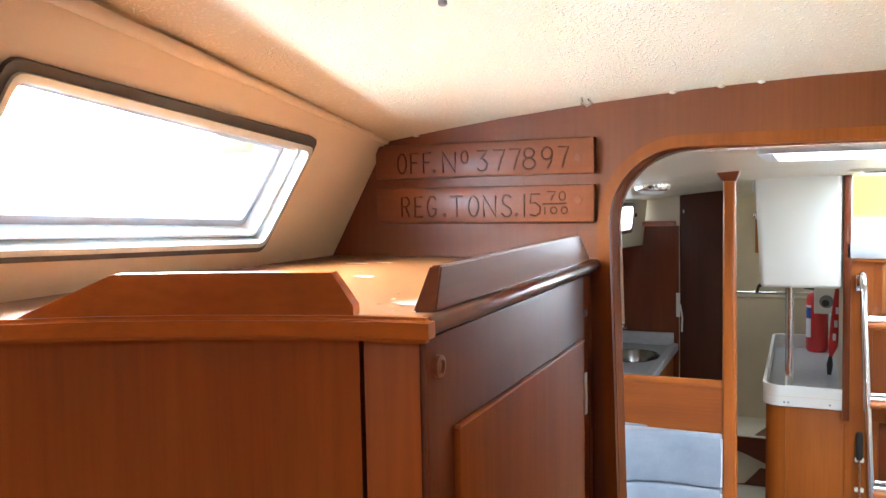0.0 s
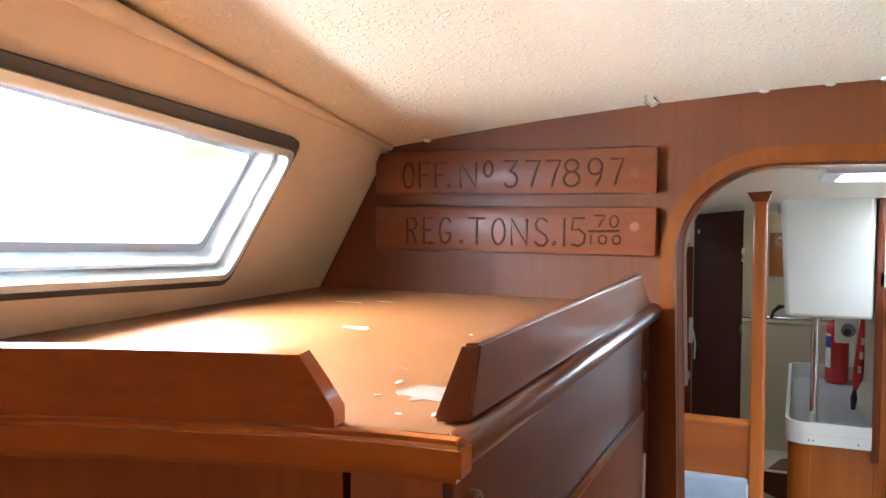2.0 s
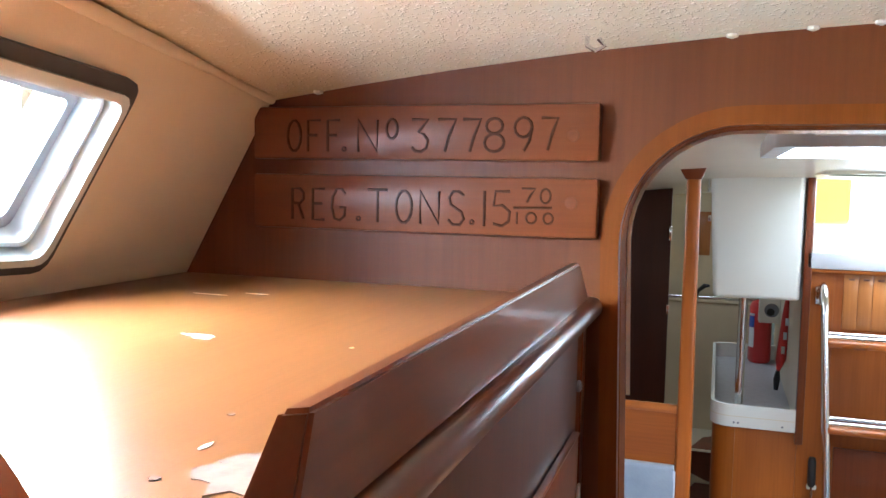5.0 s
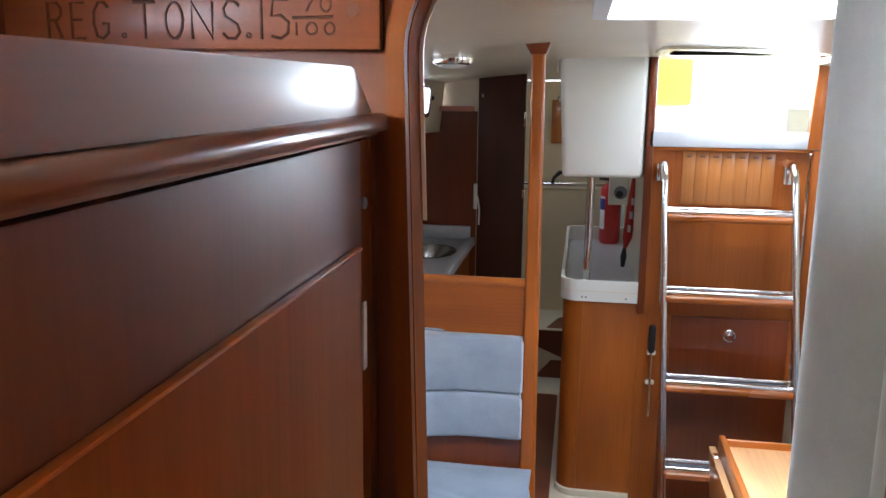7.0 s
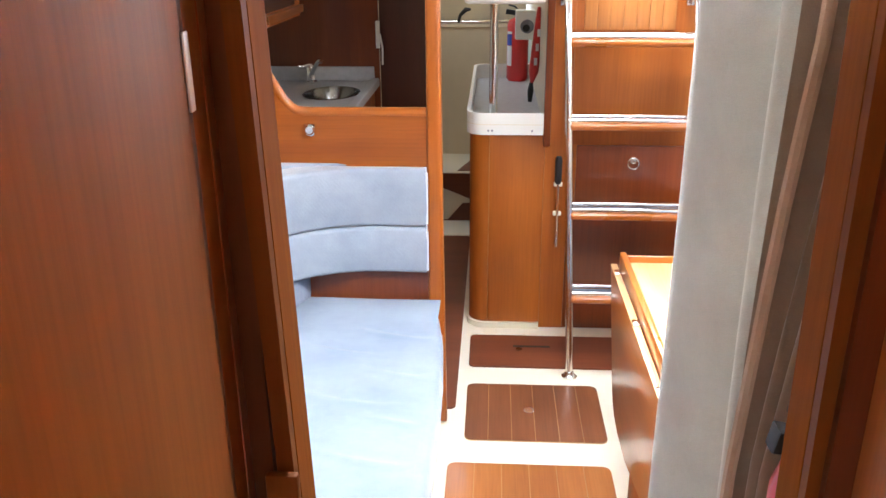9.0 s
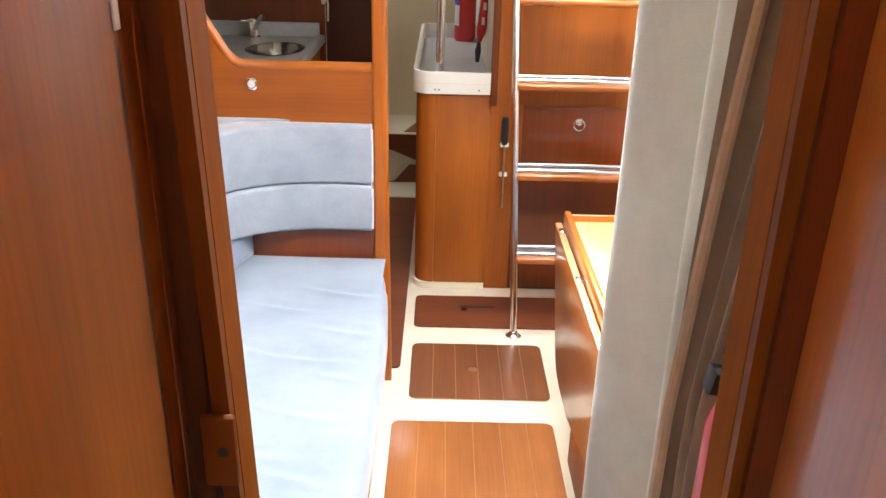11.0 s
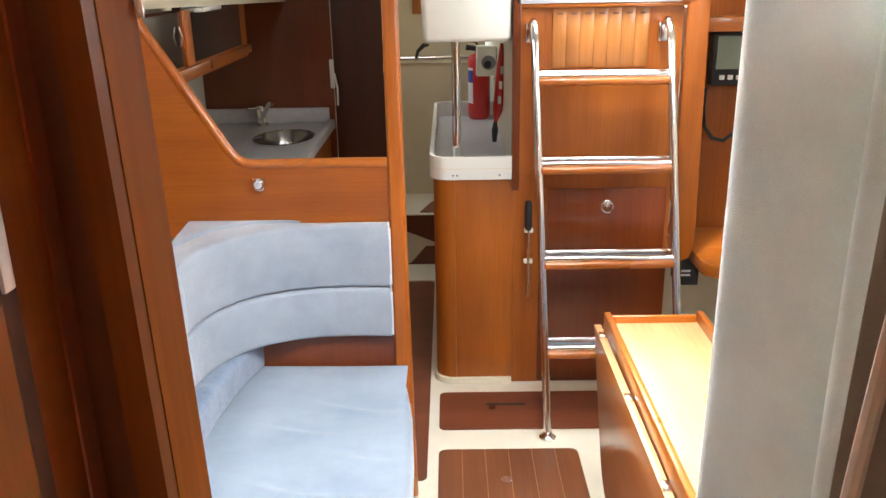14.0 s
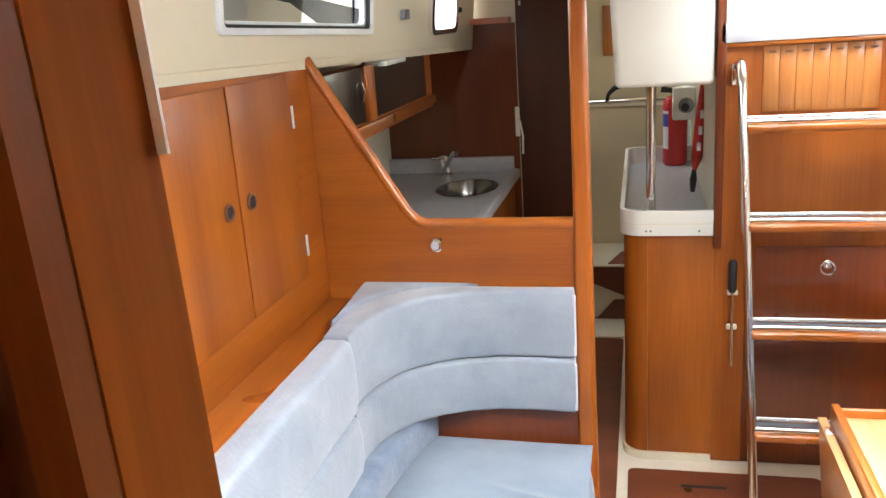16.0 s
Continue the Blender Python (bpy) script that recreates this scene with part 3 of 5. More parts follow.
structure("wall_starboard", slant_wall(B(), [1.085, 1.65, 2.55, 5.4], [-0.05, 1.40, 1.54, 1.65], lambda z: 1.19, 0.03, lambda y, z: 1.65 < y < 2.55 and 1.40 < z < 1.54), CREAM, "cream side of the saloon", "wall")
structure("wall_aft", box(B(), -1.10, 5.2, -0.05, 0.24, 5.23, 1.65), TAN, "buff lined wall at the end of the passage", "wall")

hat = thing("deck_hatch", (0.25, 1.78, 1.62), "clear acrylic deck hatch in an aluminium frame", "hatch", kind="structure")
part("frame", hollow(B(), rounded(0.04, 1.56, 0.46, 2.0, 0.03), rounded(0.065, 1.585, 0.435, 1.975, 0.025), "z", 1.585, 1.64), BRUSHED, hat)

blind = thing("blind_cassette", (0.28, 1.52, 1.597), "cream blind cassette with a torn foam edge before the deck hatch", "blind")
part("cassette", prism(B(), [(0.085, 1.598), (0.49, 1.598), (0.49, 1.626), (0.062, 1.626)], "y", 1.455, 1.60, 0.003), CREAM, blind)
part("gap", box(B(), 0.066, 1.447, 1.612, 0.49, 1.4545, 1.618), BLACK, blind, "dark gap along the cassette")
foam = B()
rf = random.Random(9)
for k in range(34):
    x = 0.075 + 0.0122 * k + rf.uniform(-0.003, 0.003)
    box(foam, x - rf.uniform(0.003, 0.007), 1.440, 1.6165, x + rf.uniform(0.003, 0.007), 1.4465, 1.619 + rf.uniform(0.0, 0.004), 0.001, 1)
part("foam_edge", foam, WHITE, blind, "torn pale foam")

# main bulkhead with the galley opening
pts = [(-1.06, 0.0), (-0.105, 0.0), (-0.105, 0.936)] + [(-0.437, 0.936)] + [(-0.452, 0.940), (-0.468, 0.951), (-0.484, 0.970)] + [(-0.69, 1.318), (-1.06, 1.318)]
structure("wall_galley_bulkhead", prism(B(), pts, "y", 2.68, 2.70), WOOD_X, "varnished teak half bulkhead between saloon and galley", "bulkhead")
structure("galley_bulkhead_capping", tube(B(), [(x, 2.69, z + 0.003) for x, z in [(-0.697, 1.325)] + [(-0.488, 0.973), (-0.470, 0.953), (-0.454, 0.943), (-0.437, 0.940), (-0.105, 0.940)]], 0.0135, 10), TRIM_X, "rounded teak capping along the galley opening", "trim")
bm = B()
prism(bm, [(-0.105, 0.0), (-0.0555, 0.0), (-0.063, 0.60), (-0.070, 1.56), (-0.105, 1.56)], "y", 2.668, 2.712, 0.010, 4)
structure("post", bm, TRIM_V, "varnished teak post at the end of the galley bulkhead", "post")
bm = B()
prism(bm, [(-0.107, 1.553), (-0.068, 1.553), (-0.054, 1.590), (-0.128, 1.590)], "y", 2.655, 2.725, 0.002)
structure("post_capital", bm, DARK_V, "flared dark wood cap under the deckhead", "trim")

# ---- forward hanging locker ----
locker = thing("hanging_locker", (-0.5, 0.83, 0.0), "varnished teak hanging locker with a scuffed top and fiddle rails", "locker")
FRONT = [(-0.099, 0.580), (-0.13, 0.578), (-0.165, 0.572), (-0.21, 0.560), (-0.25, 0.549), (-0.31, 0.525), (-0.37, 0.492), (-0.45, 0.440), (-0.60, 0.340), (-0.95, 0.150)]


def shifted(line, d):
    """The line of plan points moved d towards the locker's inside."""
    out = []
    for k, p in enumerate(line):
        a, b = Vector(line[max(k - 1, 0)]), Vector(line[min(k + 1, len(line) - 1)])
        t = (b - a).normalized()
        out.append((p[0] + t.y * d, p[1] - t.x * d))
    return out


def strip(bm, line, d0, d1, z0, z1):
    """An upright strip along a plan line, from d0 to d1 behind it; z1 may be a function of x."""
    a, b = shifted(line, d0), shifted(line, d1)
    prev = None
    for p, q in zip(a, b):
        top = z1(p[0]) if callable(z1) else z1
        cur = [bm.verts.new(c) for c in ((*p, z0), (*p, top), (*q, top), (*q, z0))]
        if prev:
            for k in range(4):
                bm.faces.new((prev[k], prev[(k + 1) % 4], cur[(k + 1) % 4], cur[k]))
        else:
            bm.faces.new(cur)
        prev = cur
    bm.faces.new(prev[::-1])
    bmesh.ops.recalc_face_normals(bm, faces=bm.faces[:])
    return bm


def fine(line, step=0.006):
    out = []
    for a, b in zip(line, line[1:]):
        m = max(1, int((Vector(b) - Vector(a)).length / step))
        out += [(a[0] + (b[0] - a[0]) * k / m, a[1] + (b[1] - a[1]) * k / m) for k in range(m)]
    return out + [line[-1]]


panel_line = [p for p in FRONT if p[0] < -0.14]
# front in bright teak, side in the dimmed copy: light and shade put into colour
part("front", strip(B(), [(-0.1528, 0.574)] + panel_line[0:], 0.020, 0.034, 0.0, 1.4355), WOOD_V, locker)
part("corner_post", prism(B(), [(-0.1525, 0.594), (-0.115, 0.600), (-0.1255, 0.6035), (-0.1255, 0.640), (-0.1525, 0.640)], "z", 0.0, 1.4355, 0.0008), WOOD_V, locker)
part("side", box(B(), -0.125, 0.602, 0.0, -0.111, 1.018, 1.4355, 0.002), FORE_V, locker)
part("corner_post", box(B(), -0.128, 1.0185, 0.0, -0.113, 1.050, 1.4355, 0.003), FORE_DOOR, locker)
tl = shifted(FRONT, 0.012)
part("top", prism(B(), [(-0.110, 0.593)] + tl[1:] + [(-0.95, 1.059), (-0.110, 1.059)], "z", 1.437, 1.4515), LOCKER_TOP, locker, "worn teak top with scuffs and bare patches")
nose = strip(B(), FRONT, 0.0, 0.0118, 1.4365, 1.4525)
bmesh.ops.bevel(nose, geom=[e for e in nose.edges if len(e.link_faces) == 2 and abs((e.verts[0].co - e.verts[1].co).z) < 1e-6 and e.calc_face_angle(0) > 1.0], offset=0.003, segments=3, affect="EDGES")
part("nosing", nose, TRIM_X, locker, "rounded teak nosing lit by the window")
part("nosing", prism(B(), [(-0.1095, 1.4405), (-0.1045, 1.4405)] + arc(-0.1075, 1.4445, 0.0075, -30, 90, 8) + [(-0.1095, 1.4520)], "y", 0.5935, 1.056, 0.0008), RAIL, locker)
fid = lambda x: 1.4525 + 0.0275 * max(0.0, min(1.0, (-0.148 - x) / 0.018, (x + 0.362) / 0.055))
part("fiddle_rail", strip(B(), [p for p in fine(FRONT) if -0.363 < p[0] < -0.1475], 0.006, 0.018, 1.4522, fid), TRIM_X, locker)
bm = B()
vs = [bm.verts.new(c) for c in [(-0.1075, 0.610, 1.4522), (-0.1075, 1.036, 1.4522), (-0.1075, 0.992, 1.482), (-0.1075, 0.621, 1.482), (-0.1215, 0.604, 1.4522), (-0.1215, 1.036, 1.4522), (-0.1140, 0.992, 1.482), (-0.1140, 0.6165, 1.482)]]
for q in ((0, 1, 2, 3), (7, 6, 5, 4), (0, 4, 5, 1), (1, 5, 6, 2), (2, 6, 7, 3), (3, 7, 4, 0)):
    bm.faces.new([vs[i] for i in q])
bmesh.ops.recalc_face_normals(bm, faces=bm.faces[:])
bmesh.ops.bevel(bm, geom=bm.edges[:], offset=0.0012, segments=2, affect="EDGES")
part("fiddle_rail", bm, RAIL, locker)
door = part("door", box(B(), -0.111, 0.644, 0.25, -0.106, 0.998, 1.366, 0.001), FORE_DOOR, locker)
part("edge_bead", box(B(), -0.110, 0.643, 1.3662, -0.1050, 0.999, 1.3685, 0.0008), TRIM_Y, door)
for z in (1.308, 0.60):
    part("hinge", box(B(), -0.1065, 0.9985, z - 0.023, -0.1045, 1.006, z + 0.023, 0.0008), BRUSHED, door, "small metal hinge")
part("catch", lathe(B(), (-0.111, 0.618, 1.415), [(0.0075, 0.0), (0.0075, 0.0035), (0.005, 0.004), (0.004, 0.002), (0.001, 0.002)], "x"), BROWN, locker, "round push catch")
part("catch", lathe(B(), (-0.111, 1.020, 1.394), [(0.004, 0.0), (0.004, 0.002), (0.002, 0.003)], "x"), GREY, locker, "small round catch")
structure("trim", prism(B(), [(-0.112, 1.0595), (-0.127, 1.0595)] + arc(-0.127, 1.0445, 0.012, 90, 0, 4)[1:] + [(-0.112, 1.046)], "z", 0.0, 1.4355), DARK_V, "dark quarter moulding in the locker corner", "trim")
sp = part("strike_block", box(B(), -0.099, 1.044, 0.935, -0.073, 1.0525, 0.998, 0.003), FORE_TRIM, None, "teak strike block with a bolt hole on the doorway trim", category="latch")
part("bolt_hole", lathe(B(), (-0.083, 1.0438, 0.968), [(0.0045, 0.0), (0.0005, -0.0002)], "y", 12), BLACK, sp)
rs = random.Random(4)
def scuff(cx, cy, rx, ry, n=16):
    ps = [(cx + rx * math.cos(a) * rs.uniform(0.55, 1.1), cy + ry * math.sin(a) * rs.uniform(0.55, 1.1)) for a in lin(0, 2 * math.pi, n)[:-1]]
    return prism(B(), ps, "z", 1.4516, 1.4519)
for cx, cy, rx, ry in ((-0.143, 0.652, 0.017, 0.018), (-0.165, 0.640, 0.002, 0.002), (-0.18, 0.70, 0.002, 0.0015)):
    part("paint_scuff", scuff(cx, cy, rx, ry, 22), SCUFF, locker, "bare scuffed patch")
for cx, cy, rx, ry in ((-0.276, 0.818, 0.0105, 0.0022), (-0.270, 0.812, 0.0055, 0.0015), (-0.19, 0.82, 0.0012, 0.0015), (-0.168, 0.668, 0.0015, 0.004), (-0.36, 0.95, 0.015, 0.0015), (-0.33, 0.965, 0.010, 0.001), (-0.126, 0.618, 0.0015, 0.004), (-0.140, 0.612, 0.002, 0.0012)):
    part("paint_flake", scuff(cx, cy, rx, ry), FLAKE, locker, "pale flake of paint")

# starboard locker beside the door
sl = thing("hanging_locker", (0.6, 0.7, 0.0), "varnished teak locker side beside the doorway", "locker")
part("side", box(B(), 0.336, 0.35, 0.0, 0.352, 1.044, 1.60), LIT_SIDE_V, sl)
part("front", box(B(), 0.352, 0.35, 0.0, 0.99, 0.37, 1.60), FORE_DOOR, sl)
structure("trim", box(B(), 0.317, 1.045, 0.0, 0.345, 1.0595, 1.62), DARK_V, "dark moulding beside the doorway", "trim")

# ---- carved plaques ----
def stroke_letters(bm, strokes, x, z, w, h, y, r):
    for s in strokes:
        tube(bm, [(x + u * w, y, z + v * h) for u, v in s], r, 6)


O_ = [(0.5 + 0.5 * math.cos(2 * math.pi * i / 14), 0.5 + 0.5 * math.sin(2 * math.pi * i / 14)) for i in range(15)]
GLYPHS = {
    "O": [O_], "0": [O_], "F": [[(0, 0), (0, 1), (1, 1)], [(0, 0.52), (0.75, 0.52)]], "N": [[(0, 0), (0, 1), (1, 0), (1, 1)]],
    "o": [O_], ".": [[(0.5 + 0.5 * math.cos(a), 0.5 + 0.5 * math.sin(a)) for a in lin(0, 6.2832, 8)]],
    "3": [[(0, 1), (1, 1), (0.4, 0.6), (0.75, 0.55), (1, 0.36), (0.92, 0.12), (0.6, 0), (0.2, 0.02), (0, 0.14)]],
    "7": [[(0, 1), (1, 1), (0.65, 0.5), (0.4, 0)]], "8": [[(0.5 + 0.42 * math.cos(a), 0.77 + 0.23 * math.sin(a)) for a in lin(0, 6.2832, 12)], [(0.5 + 0.5 * math.cos(a), 0.27 + 0.27 * math.sin(a)) for a in lin(0, 6.2832, 12)]],
    "9": [[(0.5 + 0.48 * math.cos(a), 0.70 + 0.30 * math.sin(a)) for a in lin(0, 6.2832, 12)], [(0.98, 0.7), (0.85, 0.3), (0.55, 0)]],
    "R": [[(0, 0), (0, 1), (0.7, 1), (1, 0.86), (1, 0.66), (0.7, 0.52), (0, 0.52)], [(0.5, 0.52), (1, 0)]], "E": [[(1, 1), (0, 1), (0, 0), (1, 0)], [(0, 0.52), (0.8, 0.52)]],
    "G": [[(1, 0.85), (0.75, 1), (0.35, 1), (0.05, 0.75), (0, 0.4), (0.2, 0.05), (0.6, 0), (0.95, 0.15), (1, 0.42), (0.6, 0.42)]],
    "T": [[(0, 1), (1, 1)], [(0.5, 1), (0.5, 0)]], "S": [[(1, 0.88), (0.7, 1), (0.3, 1), (0.05, 0.82), (0.15, 0.6), (0.85, 0.38), (1, 0.18), (0.75, 0), (0.3, 0), (0, 0.14)]],
    "1": [[(0.5, 0), (0.5, 1)]], "5": [[(1, 1), (0.2, 1), (0.1, 0.58), (0.6, 0.6), (1, 0.42), (0.95, 0.14), (0.6, 0), (0.1, 0.06)]],
    "I": [[(0.5, 0), (0.5, 1)]],
}


def plaque(name, z0, z1, letters, label):
    t = part(name, box(B(), -0.385, 1.0485, z0, -0.1055, 1.0595, z1, 0.002), PLAQUE, None, label, category="plaque")
    bm = B()
    for ch, x, w, z, h in letters:
        stroke_letters(bm, GLYPHS[ch], x, z, w, h, 1.0489, 0.0013 if h > 0.012 else 0.0010)
    part("lettering", bm, GROOVE_SHADE, t, "carved letters and figures, groove shade drawn as dark strokes")
    return t


# kind, start, width and height of each letter
P1 = [("O", -0.3536, 0.0118, 1.5555, 0.0245), ("F", -0.3355, 0.0110, 1.5555, 0.0245), ("F", -0.3182, 0.0105, 1.5555, 0.0245), (".", -0.3055, 0.0030, 1.5560, 0.003), ("N", -0.2918, 0.0160, 1.5555, 0.0245), ("o", -0.2682, 0.0090, 1.5655, 0.0150),
      ("3", -0.2472, 0.0128, 1.5557, 0.0243), ("7", -0.2262, 0.0138, 1.5560, 0.0240), ("7", -0.2065, 0.0135, 1.5560, 0.0240), ("8", -0.1900, 0.0150, 1.5560, 0.0245), ("9", -0.1675, 0.0135, 1.5570, 0.0240), ("7", -0.1473, 0.0120, 1.5573, 0.0232)]
P2 = [("R", -0.3491, 0.0100, 1.5015, 0.0245), ("E", -0.3309, 0.0105, 1.5015, 0.0245), ("G", -0.3140, 0.0115, 1.5015, 0.0245), (".", -0.2927, 0.0032, 1.5020, 0.003), ("T", -0.2832, 0.0165, 1.5012, 0.0250), ("O", -0.2595, 0.0130, 1.5012, 0.0248), ("N", -0.2395, 0.0150, 1.5012, 0.0248),
      ("S", -0.2170, 0.0122, 1.5014, 0.0248), (".", -0.2000, 0.0032, 1.5020, 0.003), ("1", -0.1920, 0.0062, 1.5010, 0.0262), ("5", -0.1832, 0.0138, 1.5015, 0.0255), ("7", -0.1605, 0.0100, 1.5195, 0.0100), ("0", -0.1468, 0.0075, 1.5190, 0.0105),
      ("1", -0.1665, 0.0050, 1.5036, 0.0086), ("0", -0.1570, 0.0075, 1.5040, 0.0078), ("0", -0.1442, 0.0070, 1.5040, 0.0078)]
plaque("plaque", 1.5495, 1.591, P1, "carved mahogany plaque reading OFF No 377897")
pq = plaque("plaque", 1.494, 1.5375, P2, "carved mahogany plaque reading REG TONS 15 70/100")
part("fraction_bar", tube(B(), [(-0.1665, 1.0488, 1.5150), (-0.138, 1.0488, 1.5157)], 0.0012, 6), GROOVE_SHADE, pq)
for z in (1.568, 1.520):
    part("screw_plug", lathe(B(), (-0.1245, 1.0485, z), [(0.0045, 0.0), (0.0045, -0.0008), (0.001, -0.001)], "y", 14), PLAQUE, pq, "round wooden screw plug")

eye = part("hook_eye", tube(B(), [(-0.112, 1.02, 1.632), (-0.112, 1.02, 1.626), (-0.106, 1.018, 1.622), (-0.100, 1.018, 1.625), (-0.104, 1.018, 1.630)], 0.0016, 8), STEEL, None, "tiny metal hook screwed into the headlining", category="hook")
part("fitting", lathe(B(), (-0.133, 0.69, roof_fore(-0.133, 0.69) - 0.0075), [(0.002, 0.0), (0.0035, 0.001), (0.0035, 0.004), (0.0022, 0.005), (0.0022, 0.010)], "z", 12), GREY, None, "small metal fitting screwed into the headlining", category="hook")
for x in (-0.33, -0.02, 0.03, 0.07):
    part("sealant_blob", lathe(B(), (x, 1.055, roof_fore(x, 1.055) - 0.0035), [(0.001, 0.0), (0.004, 0.001), (0.004, 0.003)], "z", 8), WHITE, None, "small drip of pale sealant under the headlining", category="sealant")

# ---- saloon port side ----
cab = thing("saloon_locker", (-0.72, 2.1, 0.765), "varnished teak locker front with two hinged doors and round finger holes", "locker")
part("fascia", prism(B(), [(1.085, 0.765), (2.679, 0.765), (2.679, liner_foot(2.679) - 0.0205), (1.085, liner_foot(1.085) - 0.0205)], "x", -0.71, -0.6925), WOOD_Y, cab)
part("shelf", box(B(), -1.05, 1.085, 0.745, -0.588, 2.679, 0.764, 0.003), TRIM_Y, cab)
for k, y0 in enumerate((1.13, 1.42, 1.71, 2.002, 2.281)):
    d = part("door", box(B(), -0.6922, y0, 0.861, -0.6865, y0 + 0.274, 1.305, 0.0015), WOOD_V, cab)
    yk = y0 + 0.228 if k % 2 else y0 + 0.040
    part("finger_pull", lathe(B(), (-0.6865, yk, 1.085), [(0.0135, -0.001), (0.0135, 0.003), (0.0105, 0.0035), (0.0090, 0.001)], "x", 20), BLACK, d, "dark hollow of the finger pull")
    part("pull_ring", tube(B(), [(-0.6835, yk + 0.0145 * math.cos(a), 1.085 + 0.0145 * math.sin(a)) for a in lin(0, 2 * math.pi, 20)], 0.0027, 8, False), BROWN, d, "turned brown ring")
for z in (1.215, 0.93):
    part("hinge", box(B(), -0.6863, 2.5555, z - 0.024, -0.6835, 2.564, z + 0.024, 0.0006), BRUSHED, cab, "small metal hinge")

w2 = thing("window_2", (-0.66, 2.65, 1.38), "aluminium-framed coachroof window above the lockers", "window", kind="structure")


def liner_ring(o, i, d0, d1):
    bm = B()
    vs = []
    for d, ring in ((d0, o), (d1, o), (d1, i), (d0, i)):
        vs.append([bm.verts.new((liner_x(z, y) + d * 0.99, y, z - d * 0.1)) for y, z in ring])
    for a, b in zip(vs, vs[1:] + vs[:1]):
        for k in range(len(o)):
            bm.faces.new((a[k], a[(k + 1) % len(o)], b[(k + 1) % len(o)], b[k]))
    bmesh.ops.recalc_face_normals(bm, faces=bm.faces[:])
    return bm


def skew(a, b, c, d):
    """A rounded window outline that follows the fall of the coachroof."""
    return [(y, z - 0.033 * (y - 2.285)) for y, z in rounded(a, b, c, d, 0.012, 3)]


part("window_frame", liner_ring(skew(2.270, 1.395, 3.070, 1.545), skew(2.286, 1.408, 3.055, 1.530), 0.0, 0.008), BRUSHED, w2)
part("gasket", liner_ring(skew(2.286, 1.408, 3.055, 1.530), skew(2.294, 1.414, 3.047, 1.524), -0.02, 0.003), BLACK, w2)
part("window_frame", liner_ring(skew(2.294, 1.414, 3.047, 1.524), skew(2.302, 1.420, 3.038, 1.518), -0.025, -0.006), BRUSHED, w2)
bm = B()
bm.faces.new([bm.verts.new((liner_x(z, y) - 0.02, y, z)) for y, z in skew(2.288, 1.410, 3.053, 1.528)])
bmesh.ops.solidify(bm, geom=bm.faces[:], thickness=0.004)
part("pane", bm, GLASS, w2).visible_shadow = False

# ---- settee ----
settee = thing("settee", (-0.33, 1.9, 0.0), "built-in settee with pale blue corduroy cushions", "settee")
part("base", prism(B(), rounded(-0.60, 1.09, -0.075, 2.66, 0.05, 5, (0, 0, 0, 0)), "z", 0.0, 0.30), CREAM, settee)
part("seat_front", box(B(), -0.074, 1.09, 0.12, -0.064, 2.655, 0.305, 0.003), TRIM_Y, settee)


def soft_block(bm, outline, z0, z1, r, bulge=0.0, seg=4):
    """An upholstered block: an outline in plan with its upper and lower edges rolled over."""
    n = len(outline)
    cx, cy = sum(p[0] for p in outline) / n, sum(p[1] for p in outline) / n
    nrm = []
    for i in range(n):
        a, b = Vector(outline[i - 1]), Vector(outline[(i + 1) % n])
        d = (b - a).normalized()
        nrm.append(Vector((d.y, -d.x)))
    area = sum(outline[i - 1][0] * outline[i][1] - outline[i][0] * outline[i - 1][1] for i in range(n))
    if area < 0:
        nrm = [-v for v in nrm]
    levels = []
    for i in range(seg + 1):
        a = math.pi / 2 * i / seg
        levels.append((z0 + r - r * math.cos(a), r - r * math.sin(a)))
    for f in (0.3, 0.5, 0.7):
        levels.append((z0 + (z1 - z0) * f, -bulge))
    for i in range(seg + 1):
        a = math.pi / 2 * i / seg
        levels.append((z1 - r + r * math.sin(a), r - r * math.cos(a)))
    levels.sort()
    rings = [[bm.verts.new((p[0] - m.x * d, p[1] - m.y * d, z)) for p, m in zip(outline, nrm)] for z, d in levels]
    for a, b in zip(rings, rings[1:]):
        for k in range(n):
            bm.faces.new((a[k], a[(k + 1) % n], b[(k + 1) % n], b[k]))
    bm.faces.new(rings[0][::-1]), bm.faces.new(rings[-1])
    bmesh.ops.recalc_face_normals(bm, faces=bm.faces[:])
    return bm


# added dark board: deepens the bulkhead where the cushions shade it
part("back_panel", box(B(), -0.60, 2.6735, 0.40, -0.106, 2.6795, 0.56), DARK_V, settee, "dark wooden panel added for the shadow under the cushions")
# darker copy of the cushion corduroy, offsetting the strong hatch light on the seat
SEAT_DIMMED = fabric("dimmed_blue_corduroy_seat", (0.165, 0.212, 0.275), (0.25, 0.298, 0.365), 900, 6, 0.75)
seat = part("seat_cushion", soft_block(B(), [(-0.60, 1.10), (-0.055, 1.10), (-0.049, 1.50), (-0.043, 1.83), (-0.040, 2.10), (-0.044, 2.30), (-0.052, 2.44), (-0.068, 2.56), (-0.083, 2.63), (-0.096, 2.655), (-0.115, 2.668), (-0.16, 2.672), (-0.60, 2.672)], 0.307, 0.4125, 0.022, 0.002), SEAT_DIMMED, settee)
RIDGES = [(-0.17, 2.42, 0.10), (-0.30, 2.33, 0.08), (-0.14, 2.22, 0.09), (-0.26, 2.10, 0.12), (-0.12, 2.02, 0.07), (-0.18, 1.88, 0.10), (-0.30, 1.76, 0.09), (-0.14, 1.68, 0.10), (-0.2, 1.5, 0.1)]


